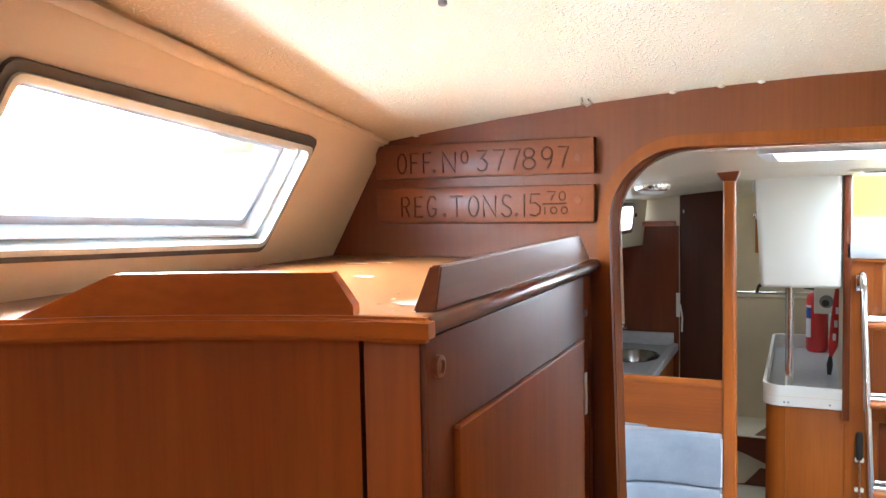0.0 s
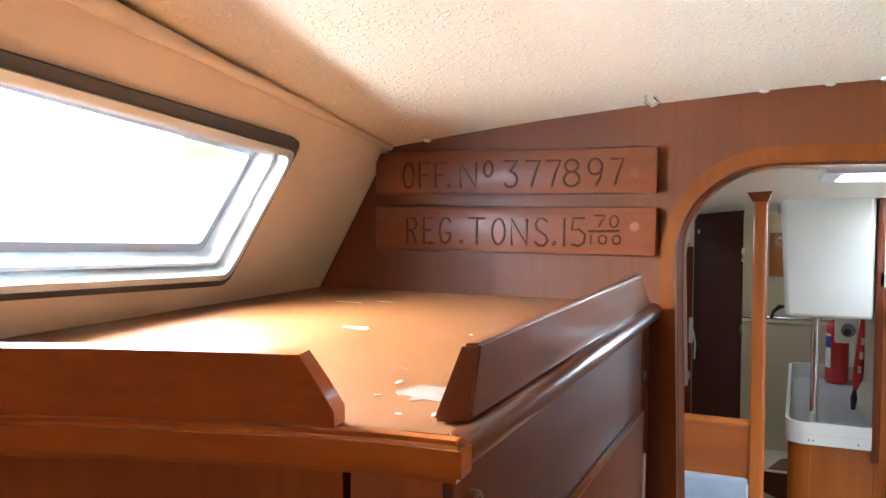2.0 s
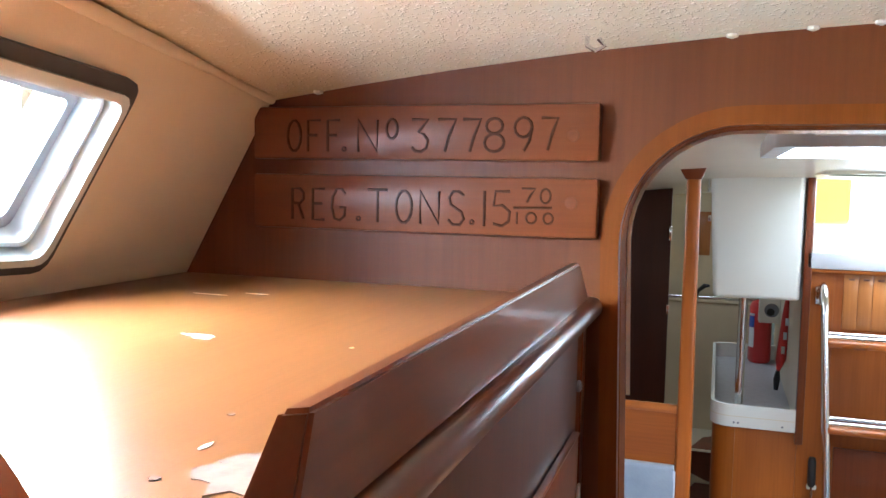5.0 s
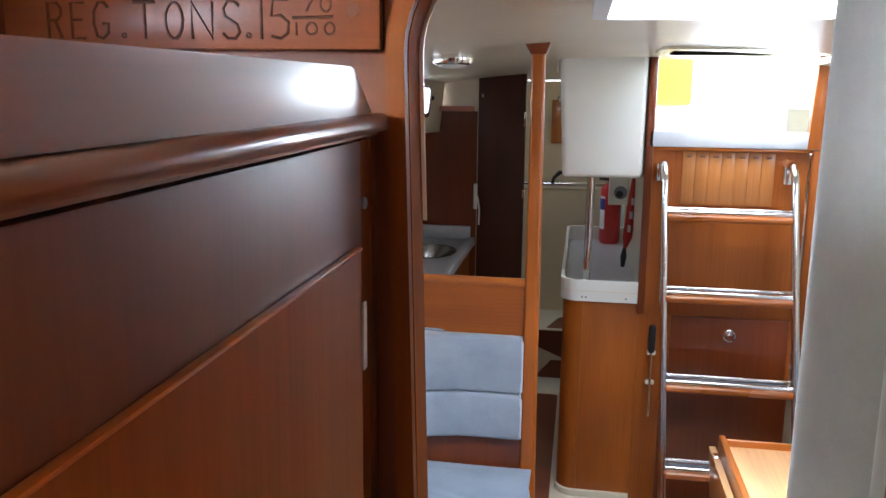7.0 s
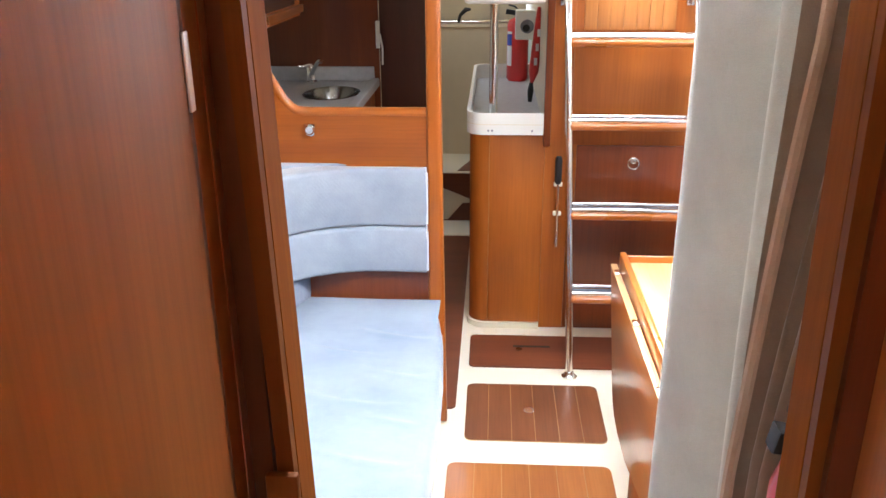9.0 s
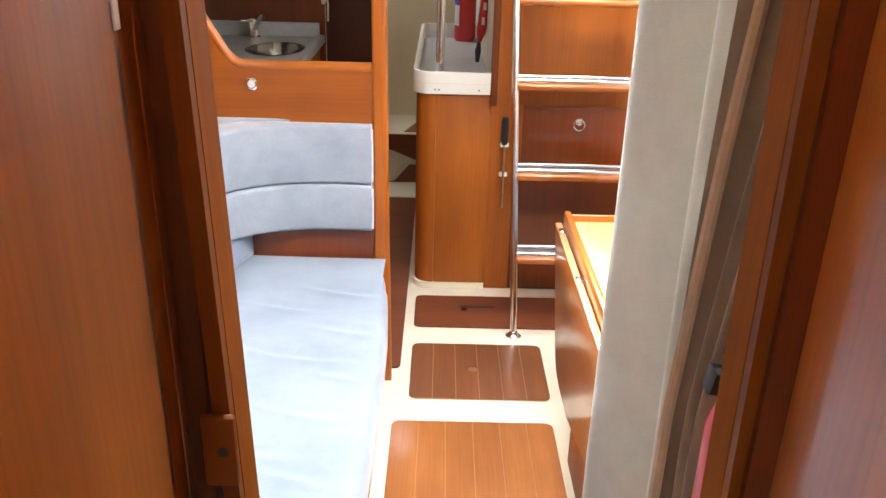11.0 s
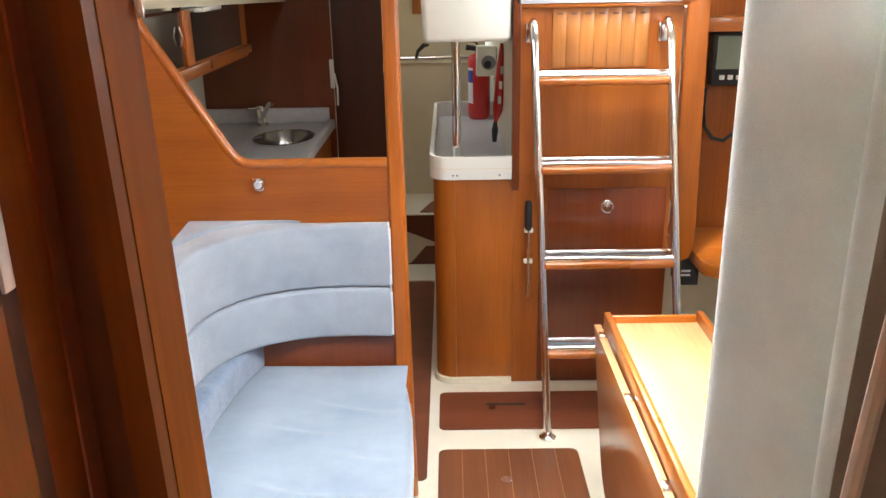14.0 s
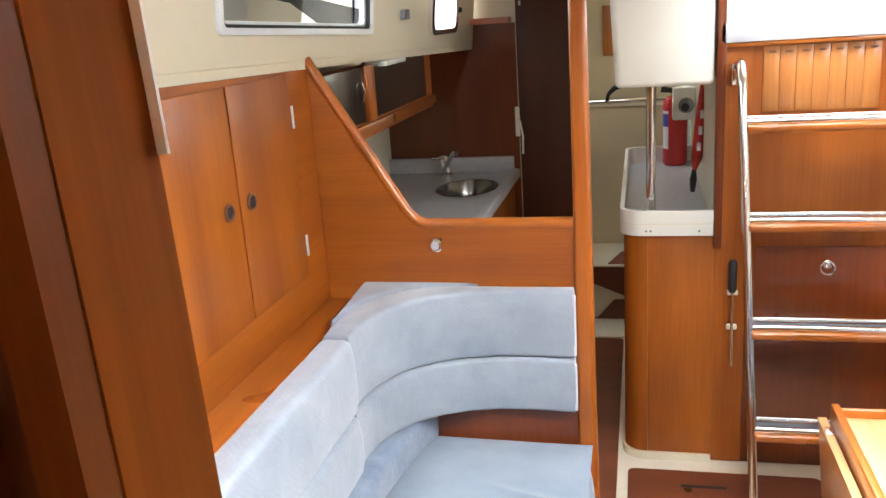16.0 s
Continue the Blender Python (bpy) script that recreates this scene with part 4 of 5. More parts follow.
def seat_height(x, y):
    edge = max(0.0, min(1.0, (x + 0.585) / 0.03, (-0.070 - x) / 0.03, (y - 1.12) / 0.03, (2.655 - y) / 0.03))
    h = 0.0015 + 0.0018 * noise.noise(Vector((x * 7, y * 7, 0)))
    for x0, y0, w in RIDGES:
        d = y - y0 - 1.2 * (x - x0) ** 2 + 0.25 * (x - x0)
        h += (0.0038 * math.exp(-(d / 0.011) ** 2) - 0.0026 * math.exp(-((d - 0.022) / 0.013) ** 2)) * math.exp(-((x - x0) / w) ** 2)
    return 0.4127 + edge * max(h, -0.0001)


part("seat_cover", sheet(B(), seat_height, lin(-0.585, -0.070, 46), lin(1.12, 2.655, 190), 0.0006), SEAT_DIMMED, settee, "creased pale blue corduroy cover", 80)
curve = [(-0.106, 2.640), (-0.20, 2.645), (-0.28, 2.642), (-0.35, 2.625), (-0.41, 2.598), (-0.46, 2.56), (-0.495, 2.51), (-0.518, 2.455), (-0.528, 2.40), (-0.530, 2.352)]
back = [(-0.585, 2.352), (-0.590, 2.42), (-0.582, 2.50), (-0.558, 2.565), (-0.52, 2.62), (-0.45, 2.665), (-0.36, 2.676), (-0.106, 2.677)]
ring = curve + back
part("back_cushion", soft_block(B(), ring, 0.636, 0.800, 0.012, 0.003), DENIM, settee)
part("back_cushion", soft_block(B(), ring, 0.500, 0.634, 0.012, 0.003), DENIM, settee)
for z0, z1 in ((0.636, 0.800), (0.500, 0.634)):
    part("piping", tube(B(), [(-0.1045, 2.641, z) for z in (z0 + 0.010, (z0 + z1) / 2, z1 - 0.010)], 0.0035, 8), PIPING, settee, "pale welt on the cushion's end")
part("corner_infill", prism(B(), [(-0.326, 2.677), (-0.43, 2.668), (-0.52, 2.622), (-0.562, 2.565), (-0.584, 2.50), (-0.588, 2.42), (-0.592, 2.42), (-0.602, 2.679)], "z", 0.775, 0.806, 0.004), DENIM, settee)
# darker corduroy than the back cushions above it
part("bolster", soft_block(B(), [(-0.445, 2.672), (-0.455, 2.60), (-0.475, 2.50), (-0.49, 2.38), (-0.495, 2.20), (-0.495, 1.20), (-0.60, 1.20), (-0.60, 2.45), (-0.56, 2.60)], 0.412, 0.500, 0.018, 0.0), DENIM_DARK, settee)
for y0, y1 in ((1.72, 2.345), (1.11, 1.71)):
    for z0, z1 in ((0.636, 0.800), (0.500, 0.634)):
        part("back_cushion", soft_block(B(), rounded(-0.587, y0, -0.516, y1, 0.02, 4), z0, z1, 0.018, 0.004), DENIM, settee)
latch = thing("latch", (-0.417, 2.68, 0.885), "small chrome bulkhead latch", "latch")
part("plate", prism(B(), [(-0.433, 0.914), (-0.403, 0.914), (-0.406, 0.884), (-0.414, 0.880), (-0.428, 0.884)], "y", 2.668, 2.6798, 0.002), STEEL, latch)
part("knob", lathe(B(), (-0.417, 2.674, 0.900), [(0.011, 0), (0.010, -0.008), (0.014, -0.012), (0.010, -0.019), (0.002, -0.019)], "y", 16), STEEL, latch)

# ---- companionway bulkhead, cabinet and counter ----
comp = thing("engine_casing", (0.5, 3.34, 0.0), "varnished teak engine casing behind the companionway steps", "engine casing")
part("side_panel", box(B(), 0.252, 3.335, 0.0, 0.338, 3.352, 1.276), WOOD_V, comp)
part("panel", box(B(), 0.339, 3.337, 0.704, 0.765, 3.352, 1.0715), WOOD_V, comp)
part("lower_panel", box(B(), 0.339, 3.337, 0.0, 0.765, 3.352, 0.452), DARK_V, comp)
part("frame_rail", box(B(), 0.339, 3.339, 0.4525, 0.765, 3.352, 0.7035), WOOD_X, comp)
dr = part("drawer_front", box(B(), 0.362, 3.330, 0.455, 0.75, 3.350, 0.700, 0.002), DARK_V, comp)
bm = lathe(B(), (0.557, 3.330, 0.650), [(0.013, 0), (0.013, -0.004), (0.008, -0.007), (0.002, -0.008)], "y", 18)
tube(bm, [(0.557 + 0.019 * math.sin(a), 3.320, 0.640 - 0.019 * math.cos(a)) for a in lin(0, 2 * math.pi, 20)], 0.0028, 8, False)
part("ring_pull", bm, STEEL, dr, "chrome ring pull")
part("vent_frame", box(B(), 0.339, 3.341, 1.072, 0.765, 3.352, 1.276), WOOD_V, comp)
for i in range(7):
    x = 0.366 + i * 0.0422
    part("slat", box(B(), x, 3.337, 1.088, x + 0.0412, 3.342 if i % 2 else 3.343, 1.264, 0.0008), LOUVRE, comp)
    part("vent_slot", box(B(), x + 0.013, 3.3352, 1.246, x + 0.031, 3.3375, 1.252, 0.0008), BROWN, comp)
structure("companionway_sill", box(B(), 0.252, 3.318, 1.280, 0.772, 3.372, 1.332, 0.003), BRUSHED, "grey aluminium sill of the companionway", "sill")
structure("companionway_sill", box(B(), 0.252, 3.322, 1.268, 0.772, 3.350, 1.2795, 0.002), TRIM_X, "teak strip under the companionway sill", "trim")
structure("companionway_jamb", box(B(), 0.244, 3.318, 0.70, 0.268, 3.350, 1.59, 0.003), DARK_V, "varnished teak jamb of the companionway", "trim")
structure("companionway_jamb", prism(B(), [(0.750, 1.28), (0.792, 1.28), (0.802, 1.60), (0.766, 1.60)], "y", 3.315, 3.350, 0.003), TRIM_V, "varnished teak jamb of the companionway", "trim")
structure("companionway_header", box(B(), 0.252, 3.30, 1.604, 0.80, 3.36, 1.69, 0.012, 3), CREAM, "cream moulded beam over the companionway", "beam")
structure("hatch_coaming", hollow(B(), rounded(0.24, 2.88, 0.80, 3.34, 0.02), rounded(0.28, 2.92, 0.76, 3.30, 0.02), "z", 1.575, 1.70), CREAM, "cream moulded coaming of the companionway hatch", "trim")
structure("partition", box(B(), 0.250, 3.351, 0.0, 0.268, 4.6, 1.60), CREAM, "cream partition beside the counter", "wall")
structure("partition", prism(B(), [(0.772, 1.278), (0.772, 0.47), (0.80, 0.445), (0.835, 0.46), (0.850, 0.50), (0.830, 1.60), (0.792, 1.60), (0.792, 1.278)], "y", 3.318, 3.345, 0.003), WOOD_V, "varnished teak partition end beside the navigation corner", "partition")

counter = thing("counter_cabinet", (0.12, 3.9, 0.0), "varnished teak cabinet with a rounded corner under the counter", "cabinet")
part("door", box(B(), 0.060, 3.336, 0.02, 0.2515, 3.350, 0.733, 0.001), WOOD_V, counter)
part("corner", prism(B(), [(0.0595, 3.336)] + arc(0.05, 3.396, 0.06, 270, 180, 8) + [(-0.010, 4.3), (0.0, 4.3), (0.002, 3.40), (0.0595, 3.35)], "z", 0.02, 0.733), WOOD_V, counter)
part("toe_moulding", prism(B(), [(0.25, 3.322)] + arc(0.052, 3.392, 0.070, 268, 180, 8) + [(-0.018, 4.3), (0.0, 4.3), (0.25, 3.4)], "z", -0.003, 0.020), CREAM, counter)
part("worktop", prism(B(), [(0.249, 3.34)] + arc(0.05, 3.398, 0.06, 270, 180, 8) + [(-0.01, 4.48), (0.249, 4.48)], "z", 0.735, 0.748), COUNTER, counter, "grey laminate worktop")
outer = [(0.249, 3.322)] + arc(0.045, 3.388, 0.066, 270, 180, 10) + [(-0.021, 4.45)] + arc(0.03, 4.44, 0.05, 180, 90, 5) + [(0.249, 4.49)]
inner = [(0.249, 3.334)] + arc(0.046, 3.389, 0.055, 270, 180, 10) + [(-0.009, 4.44)] + arc(0.03, 4.43, 0.04, 180, 90, 5) + [(0.249, 4.478)]
bm = B()
n = len(outer)
prev = None
for k in range(n):
    cur = [bm.verts.new((*p, z)) for p, z in ((outer[k], 0.737), (outer[k], 0.812), (inner[k], 0.812), (inner[k], 0.737))]
    if prev:
        for j in range(4):
            bm.faces.new((prev[j], prev[(j + 1) % 4], cur[(j + 1) % 4], cur[j]))
    prev = cur
bmesh.ops.recalc_face_normals(bm, faces=bm.faces[:])
part("fiddle", bm, WHITE, counter, "white moulded fiddle")
part("fiddle_groove", prism(B(), [(0.248, 3.3218)] + arc(0.045, 3.388, 0.0668, 270, 180, 10) + [(-0.0218, 3.5), (-0.019, 3.5)] + arc(0.045, 3.388, 0.064, 180, 270, 10) + [(0.248, 3.324)], "z", 0.772, 0.7745), CREAM, counter)

for x in (0.055, 0.068, 0.205):
    part("screw", lathe(B(), (x, 3.3215, 0.752), [(0.0035, 0.0), (0.0028, -0.0012), (0.0005, -0.0014)], "y", 10), GREY, counter)

tank = thing("hanging_locker_box", (0.105, 3.46, 1.17), "white moulded box hanging under the deckhead above the counter", "box")
shell = soft_block(B(), rounded(-0.030, 3.325, 0.240, 3.60, 0.020, 4), 1.170, 1.588, 0.014)
for v in shell.verts:
    w = (v.co.z - 1.17) / 0.418
    if v.co.x < 0.1:
        v.co.x -= 0.022 * w
    if v.co.y < 3.46:
        v.co.y -= 0.006 * w
part("body", shell, WHITE, tank)
part("hinge", tube(B(), [(-0.0585, 3.36, 1.52), (-0.0585, 3.36, 1.56)], 0.004, 8), STEEL, tank, "small metal hinge pin")
part("catch", box(B(), -0.056, 3.34, 1.42, -0.046, 3.36, 1.44, 0.002), STEEL, tank, "small metal catch")
pole = part("support_pole", tube(B(), [(0.070, 3.42, 0.749), (0.070, 3.42, 1.172)], 0.0145, 20), STEEL, None, "polished stainless pole between counter and hanging box", category="pole")
part("collar", lathe(B(), (0.070, 3.42, 0.7485), [(0.024, 0), (0.024, 0.003), (0.016, 0.006)], "z"), STEEL, pole)

# ---- companionway ladder ----
ladder = thing("companionway_ladder", (0.53, 3.1, 0.0), "stainless steel ladder with varnished wooden treads", "ladder")
def rail_y(z):
    return 2.972 + 0.235 * z
for xb, xt in ((0.338, 0.303), (0.748, 0.706)):
    pts = [(xb, rail_y(0), 0.0)] + [(xb + (xt - xb) * z / 1.2, rail_y(z), z) for z in (0.3, 0.6, 0.9, 1.12)]
    pts += [(xt + 0.002, rail_y(1.17), 1.17), (xt, rail_y(1.2) + 0.002, 1.205), (xt, 3.275, 1.222), (xt - 0.002, 3.295, 1.228), (xt - 0.004, 3.312, 1.222), (xt - 0.005, 3.325, 1.210)]
    part("stringer", tube(B(), pts, 0.0125, 14), STEEL, ladder)
    part("foot", lathe(B(), (xb, rail_y(0), -0.003), [(0.026, 0), (0.026, 0.004), (0.016, 0.012), (0.013, 0.02)], "z"), STEEL, ladder)
    part("bracket", box(B(), xt - 0.022, 3.312, 1.165, xt + 0.012, 3.334, 1.225, 0.005), STEEL, ladder)
for z in (0.272, 0.541, 0.821, 1.076):
    xl, xr = 0.338 - 0.035 * z / 1.2 + 0.012, 0.748 - 0.042 * z / 1.2 - 0.012
    y = rail_y(z)
    tr = part("tread", box(B(), xl - 0.006, y - 0.022, z - 0.028, xr + 0.006, y + 0.07, z - 0.006, 0.008, 3), TRIM_X, ladder)
    part("tread_bar", tube(B(), [(xl - 0.01, y, z), (xr + 0.01, y, z)], 0.009, 12), STEEL, tr)
    part("tread_bar", tube(B(), [(xl - 0.01, y + 0.06, z + 0.002), (xr + 0.01, y + 0.06, z + 0.002)], 0.008, 12), STEEL, tr)
    part("grip_strip", box(B(), xl + 0.004, y + 0.012, z - 0.006, xr - 0.004, y + 0.05, z - 0.003), GREY, tr)

# emergency handle clipped on the cabinet
hd = thing("lever_handle", (0.301, 3.33, 0.33), "long steel lever with a black grip held in white clips", "lever")
part("shaft", tube(B(), [(0.303, 3.322, 0.330), (0.301, 3.322, 0.58)], 0.0055, 10), STEEL, hd)
part("grip", tube(B(), [(0.301, 3.322, 0.565), (0.301, 3.322, 0.575), (0.301, 3.322, 0.65), (0.301, 3.322, 0.663)], [0.009, 0.0125, 0.0125, 0.009], 12), BLACK, hd)
for z in (0.455, 0.563):
    part("clip", box(B(), 0.287, 3.318, z - 0.008, 0.317, 3.334, z + 0.008, 0.004), WHITE, hd)

# ---- counter things ----
def extinguisher(at, r, h, label):
    x, y, z = at
    e = thing("fire_extinguisher", at, label, "fire extinguisher")
    part("cylinder", lathe(B(), at, [(r * 0.85, 0), (r, 0.012), (r, h * 0.78), (r * 0.85, h * 0.85), (r * 0.45, h * 0.88), (r * 0.3, h * 0.89)]), RED, e)
    part("valve", lathe(B(), (x, y, z + h * 0.86), [(r * 0.32, 0), (r * 0.32, h * 0.06), (r * 0.2, h * 0.08)]), BLACK, e)
    part("handle", prism(B(), [(x - r * 1.2, z + h * 0.93), (x + r * 0.8, z + h * 0.90), (x + r * 0.9, z + h * 0.95), (x - r * 1.1, z + h * 1.0)], "y", y - 0.011, y + 0.011, 0.003), BLACK, e)
    part("lever", tube(B(), [(x - r * 0.9, y, z + h * 1.055), (x - r * 0.3, y, z + h * 1.03), (x + r * 0.2, y, z + h * 0.95)], 0.004, 8), BLACK, e)
    for f0, f1, mat in ((0.22, 0.50, LABEL), (0.505, 0.66, BLUE), (0.665, 0.70, LABEL)):
        lb = B()
        ps = [(x + (r + 0.0008) * math.cos(radians(a)), y + (r + 0.0008) * math.sin(radians(a))) for a in lin(196, 236, 8)]
        vs = [[lb.verts.new((*p, z + h * f)) for p in ps] for f in (f0, f1)]
        for i in range(8):
            lb.faces.new((vs[0][i], vs[0][i + 1], vs[1][i + 1], vs[1][i]))
        part("label", lb, mat, e, "printed label")
    return e


e1 = extinguisher((0.178, 4.405, 0.749), 0.049, 0.32, "red fire extinguisher with blue and white label on the grey counter")
ph = thing("roll_holder", (0.206, 4.3, 0.948), "white boxed holder with a dark round roll end", "holder")
part("box", box(B(), 0.163, 4.27, 0.948, 0.249, 4.34, 1.073, 0.004), WHITE, ph)
part("roll_end", lathe(B(), (0.214, 4.268, 1.005), [(0.030, 0.004), (0.030, 0), (0.022, -0.002), (0.001, -0.002)], "y", 20), GREY, ph)
part("roll_core", lathe(B(), (0.210, 4.264, 0.998), [(0.016, 0), (0.001, -0.001)], "y", 16), BLACK, ph)
# tilted red pouch with white print and a black tail
bag = thing("red_pouch", (0.235, 3.86, 0.78), "long red pouch with a black tip leaning against the partition", "flag")
part("roll", tube(B(), [(0.243, 3.86, 1.12), (0.241, 3.86, 1.05), (0.238, 3.86, 0.96), (0.229, 3.86, 0.87), (0.222, 3.86, 0.825)], [0.006, 0.014, 0.020, 0.019, 0.006], 12), RED, bag)
part("tip", tube(B(), [(0.222, 3.86, 0.835), (0.219, 3.86, 0.795), (0.217, 3.85, 0.752)], [0.006, 0.013, 0.008], 10), BLACK, bag)
for z in (0.90, 0.955, 1.01):
    part("lettering", box(B(), 0.228 + (z - 0.90) * 0.09, 3.833, z, 0.240 + (z - 0.90) * 0.09, 3.837, z + 0.028), LABEL, bag, "unreadable white print")

# ---- galley ----
gal = thing("galley_unit", (-0.7, 3.4, 0.0), "galley unit with grey worktop, steel sink and teak front", "kitchen unit")
part("front", box(B(), -0.462, 2.702, 0.0, -0.450, 4.12, 0.775), WOOD_V, gal)
bm = B()
hole = [(-0.575 + 0.108 * math.cos(a), 3.79 + 0.15 * math.sin(a)) for a in lin(0, 2 * math.pi, 24)[:-1]]
sq = []
for hx, hy in hole:
    dx, dy = hx + 0.575, hy - 3.79
    s = min(0.1149 / abs(dx) if abs(dx) > 1e-6 else 99, 0.16 / abs(dy) if abs(dy) > 1e-6 else 99)
    sq.append((-0.575 + dx * s, 3.79 + dy * s))
hollow(bm, sq, hole, "z", 0.775, 0.795)
box(bm, -1.0, 2.702, 0.775, -0.69, 4.10, 0.795)
box(bm, -0.6899, 2.702, 0.775, -0.46, 3.63, 0.795)
box(bm, -0.6899, 3.95, 0.775, -0.46, 4.10, 0.795)
part("worktop", bm, COUNTER, gal, "pale grey laminate worktop")
part("fiddle", box(B(), -0.459, 2.702, 0.770, -0.424, 4.10, 0.806, 0.006), COUNTER, gal)
part("splashback", box(B(), -1.0, 4.086, 0.7955, -0.445, 4.104, 0.855, 0.004), COUNTER, gal)
bm = B()
rims = [(1.06, 0.7965), (1.0, 0.7975), (0.95, 0.79), (0.90, 0.70), (0.75, 0.69), (0.12, 0.688)]
rr = [[bm.verts.new((-0.575 + 0.108 * s * math.cos(a), 3.79 + 0.15 * s * math.sin(a), z)) for a in lin(0, 2 * math.pi, 24)[:-1]] for s, z in rims]
for a, b in zip(rr, rr[1:]):
    for k in range(24):
        bm.faces.new((a[k], a[(k + 1) % 24], b[(k + 1) % 24], b[k]))
bm.faces.new(rr[-1])
part("sink", bm, SINK, gal, "oval stainless sink")
tap = thing("tap", (-0.70, 4.02, 0.795), "chrome mixer tap on the galley worktop", "tap")
part("body", tube(B(), [(-0.705, 4.03, 0.7955), (-0.705, 4.03, 0.803), (-0.705, 4.03, 0.808), (-0.710, 4.03, 0.865), (-0.712, 4.03, 0.874)], [0.026, 0.026, 0.019, 0.018, 0.014], 16), STEEL, tap)
part("spout", tube(B(), [(-0.706, 4.02, 0.828), (-0.690, 3.99, 0.850), (-0.665, 3.96, 0.888), (-0.650, 3.945, 0.902), (-0.640, 3.935, 0.900)], [0.011, 0.010, 0.009, 0.010, 0.011]), STEEL, tap)
part("lever", tube(B(), [(-0.712, 4.02, 0.872), (-0.735, 4.00, 0.868), (-0.752, 3.99, 0.872)], [0.009, 0.006, 0.005]), STEEL, tap)
# dark wood here and on the door carries the galley's dim light in its colour
structure("wall_galley_end", box(B(), -1.05, 4.122, 0.0, -0.425, 4.140, 1.362), DARK_V, "varnished teak bulkhead at the end of the galley", "bulkhead")
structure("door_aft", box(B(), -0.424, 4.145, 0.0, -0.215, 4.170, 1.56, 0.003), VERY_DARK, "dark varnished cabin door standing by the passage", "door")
structure("wall_galley_upper", box(B(), -1.05, 4.155, 1.362, -0.424, 4.17, 1.56), CREAM, "cream lining above the galley bulkhead", "wall")
part("hinge", box(B(), -0.222, 4.138, 1.30, -0.210, 4.146, 1.36, 0.001), STEEL, None, "chrome hinge on the dark aft door", category="hinge")
part("hinge", box(B(), -0.222, 4.138, 0.98, -0.210, 4.146, 1.02, 0.001), STEEL, None, "chrome hinge on the dark aft door", category="hinge")
part("coat_hooks", tube(B(), [(-0.40, 4.13, 1.43), (-0.40, 4.10, 1.425), (-0.40, 4.095, 1.44)], 0.004, 8), STEEL, None, "small chrome coat hook on the dark door", category="hook")
hb = thing("towel_hook", (-0.43, 4.12, 0.86), "white plastic catch with hanging cord on the door edge", "hook")
part("plate", box(B(), -0.436, 4.105, 0.93, -0.418, 4.121, 1.045, 0.004), WHITE, hb)
part("cord", tube(B(), [(-0.418, 4.112, 0.99), (-0.408, 4.112, 0.93), (-0.410, 4.112, 0.86)], 0.004, 8), WHITE, hb)
part("log_book", box(B(), -0.64, 4.07, 1.3625, -0.44, 4.15, 1.384, 0.004), PINK, None, "faded pink book lying on the galley bulkhead", category="book")
cup = thing("galley_locker", (-0.7, 3.2, 1.10), "teak galley locker with smoked sliding panes", "locker")
part("frame", box(B(), -0.74, 2.702, 1.100, -0.675, 3.76, 1.285), WOOD_Y, cup)
for y0, y1 in ((2.732, 3.015), (3.10, 3.38), (3.385, 3.67)):
    part("pane", box(B(), -0.6748, y0, 1.146, -0.6725, y1, 1.286), DARKGLASS, cup, "smoked acrylic pane")
part("rail", box(B(), -0.6749, 2.71, 1.112, -0.660, 3.76, 1.140, 0.003), TRIM_Y, cup)
part("rail", box(B(), -0.6749, 3.022, 1.141, -0.664, 3.090, 1.290, 0.003), TRIM_V, cup)
part("handle", tube(B(), [(-0.668, 2.985, 1.20), (-0.662, 2.985, 1.225), (-0.668, 2.985, 1.25)], 0.003, 8), STEEL, cup)
port = thing("porthole", (-0.66, 4.0, 1.40), "chrome opening port with a lever", "porthole", kind="structure")
part("frame", liner_ring(rounded(3.56, 1.345, 3.86, 1.48, 0.03, 4), rounded(3.59, 1.362, 3.83, 1.463, 0.025, 4), 0.0, 0.014), STEEL, port)
bm = B()
bm.faces.new([bm.verts.new((liner_x(z, y) + 0.004, y, z)) for y, z in rounded(3.585, 1.358, 3.835, 1.467, 0.025, 4)])
part("pane", bm, LIT, port, "bright daylit pane")
part("lever", tube(B(), [(-0.615, 3.85, 1.42), (-0.590, 3.92, 1.42)], [0.006, 0.010], 8), BLACK, port)
sw = part("socket", box(B(), -0.640, 3.30, 1.400, -0.622, 3.35, 1.428, 0.003), GREY, None, "small brown socket on the cream coachroof side", category="socket")
dl = thing("ceiling_light", (-0.33, 2.8, 1.54), "chrome rimmed ceiling light", "light")
part("rim", lathe(B(), (-0.335, 2.82, 1.532), [(0.055, 0.028), (0.060, 0.012), (0.055, 0.0), (0.045, -0.004)]), STEEL, dl)
part("lens", lathe(B(), (-0.335, 2.82, 1.530), [(0.045, 0.0), (0.035, -0.010), (0.002, -0.014)]), WHITE, dl)
for y in (3.15, 3.75):
    part("strip_light", box(B(), -0.71, y, 1.279, -0.645, y + 0.20, 1.2935, 0.004), WHITE, None, "slim white strip light under the coachroof moulding", category="light")

# ---- passage aft ----
structure("passage_step", box(B(), -0.60, 4.33, -0.04, 0.24, 4.549, 0.004, 0.002), CREAM, "cream moulded threshold in the passage", "step")
structure("passage_step", box(B(), -0.60, 4.55, -0.04, 0.24, 4.93, 0.262, 0.006), CREAM, "cream moulded step in the passage", "step")
structure("passage_inlay", prism(B(), [(-0.20, 0.006), (0.0, 0.006), (0.0, 0.100), (-0.078, 0.100), (-0.153, 0.012)], "y", 4.544, 4.5495), SOLE_DARK, "dark teak wedge let into the step", "step")
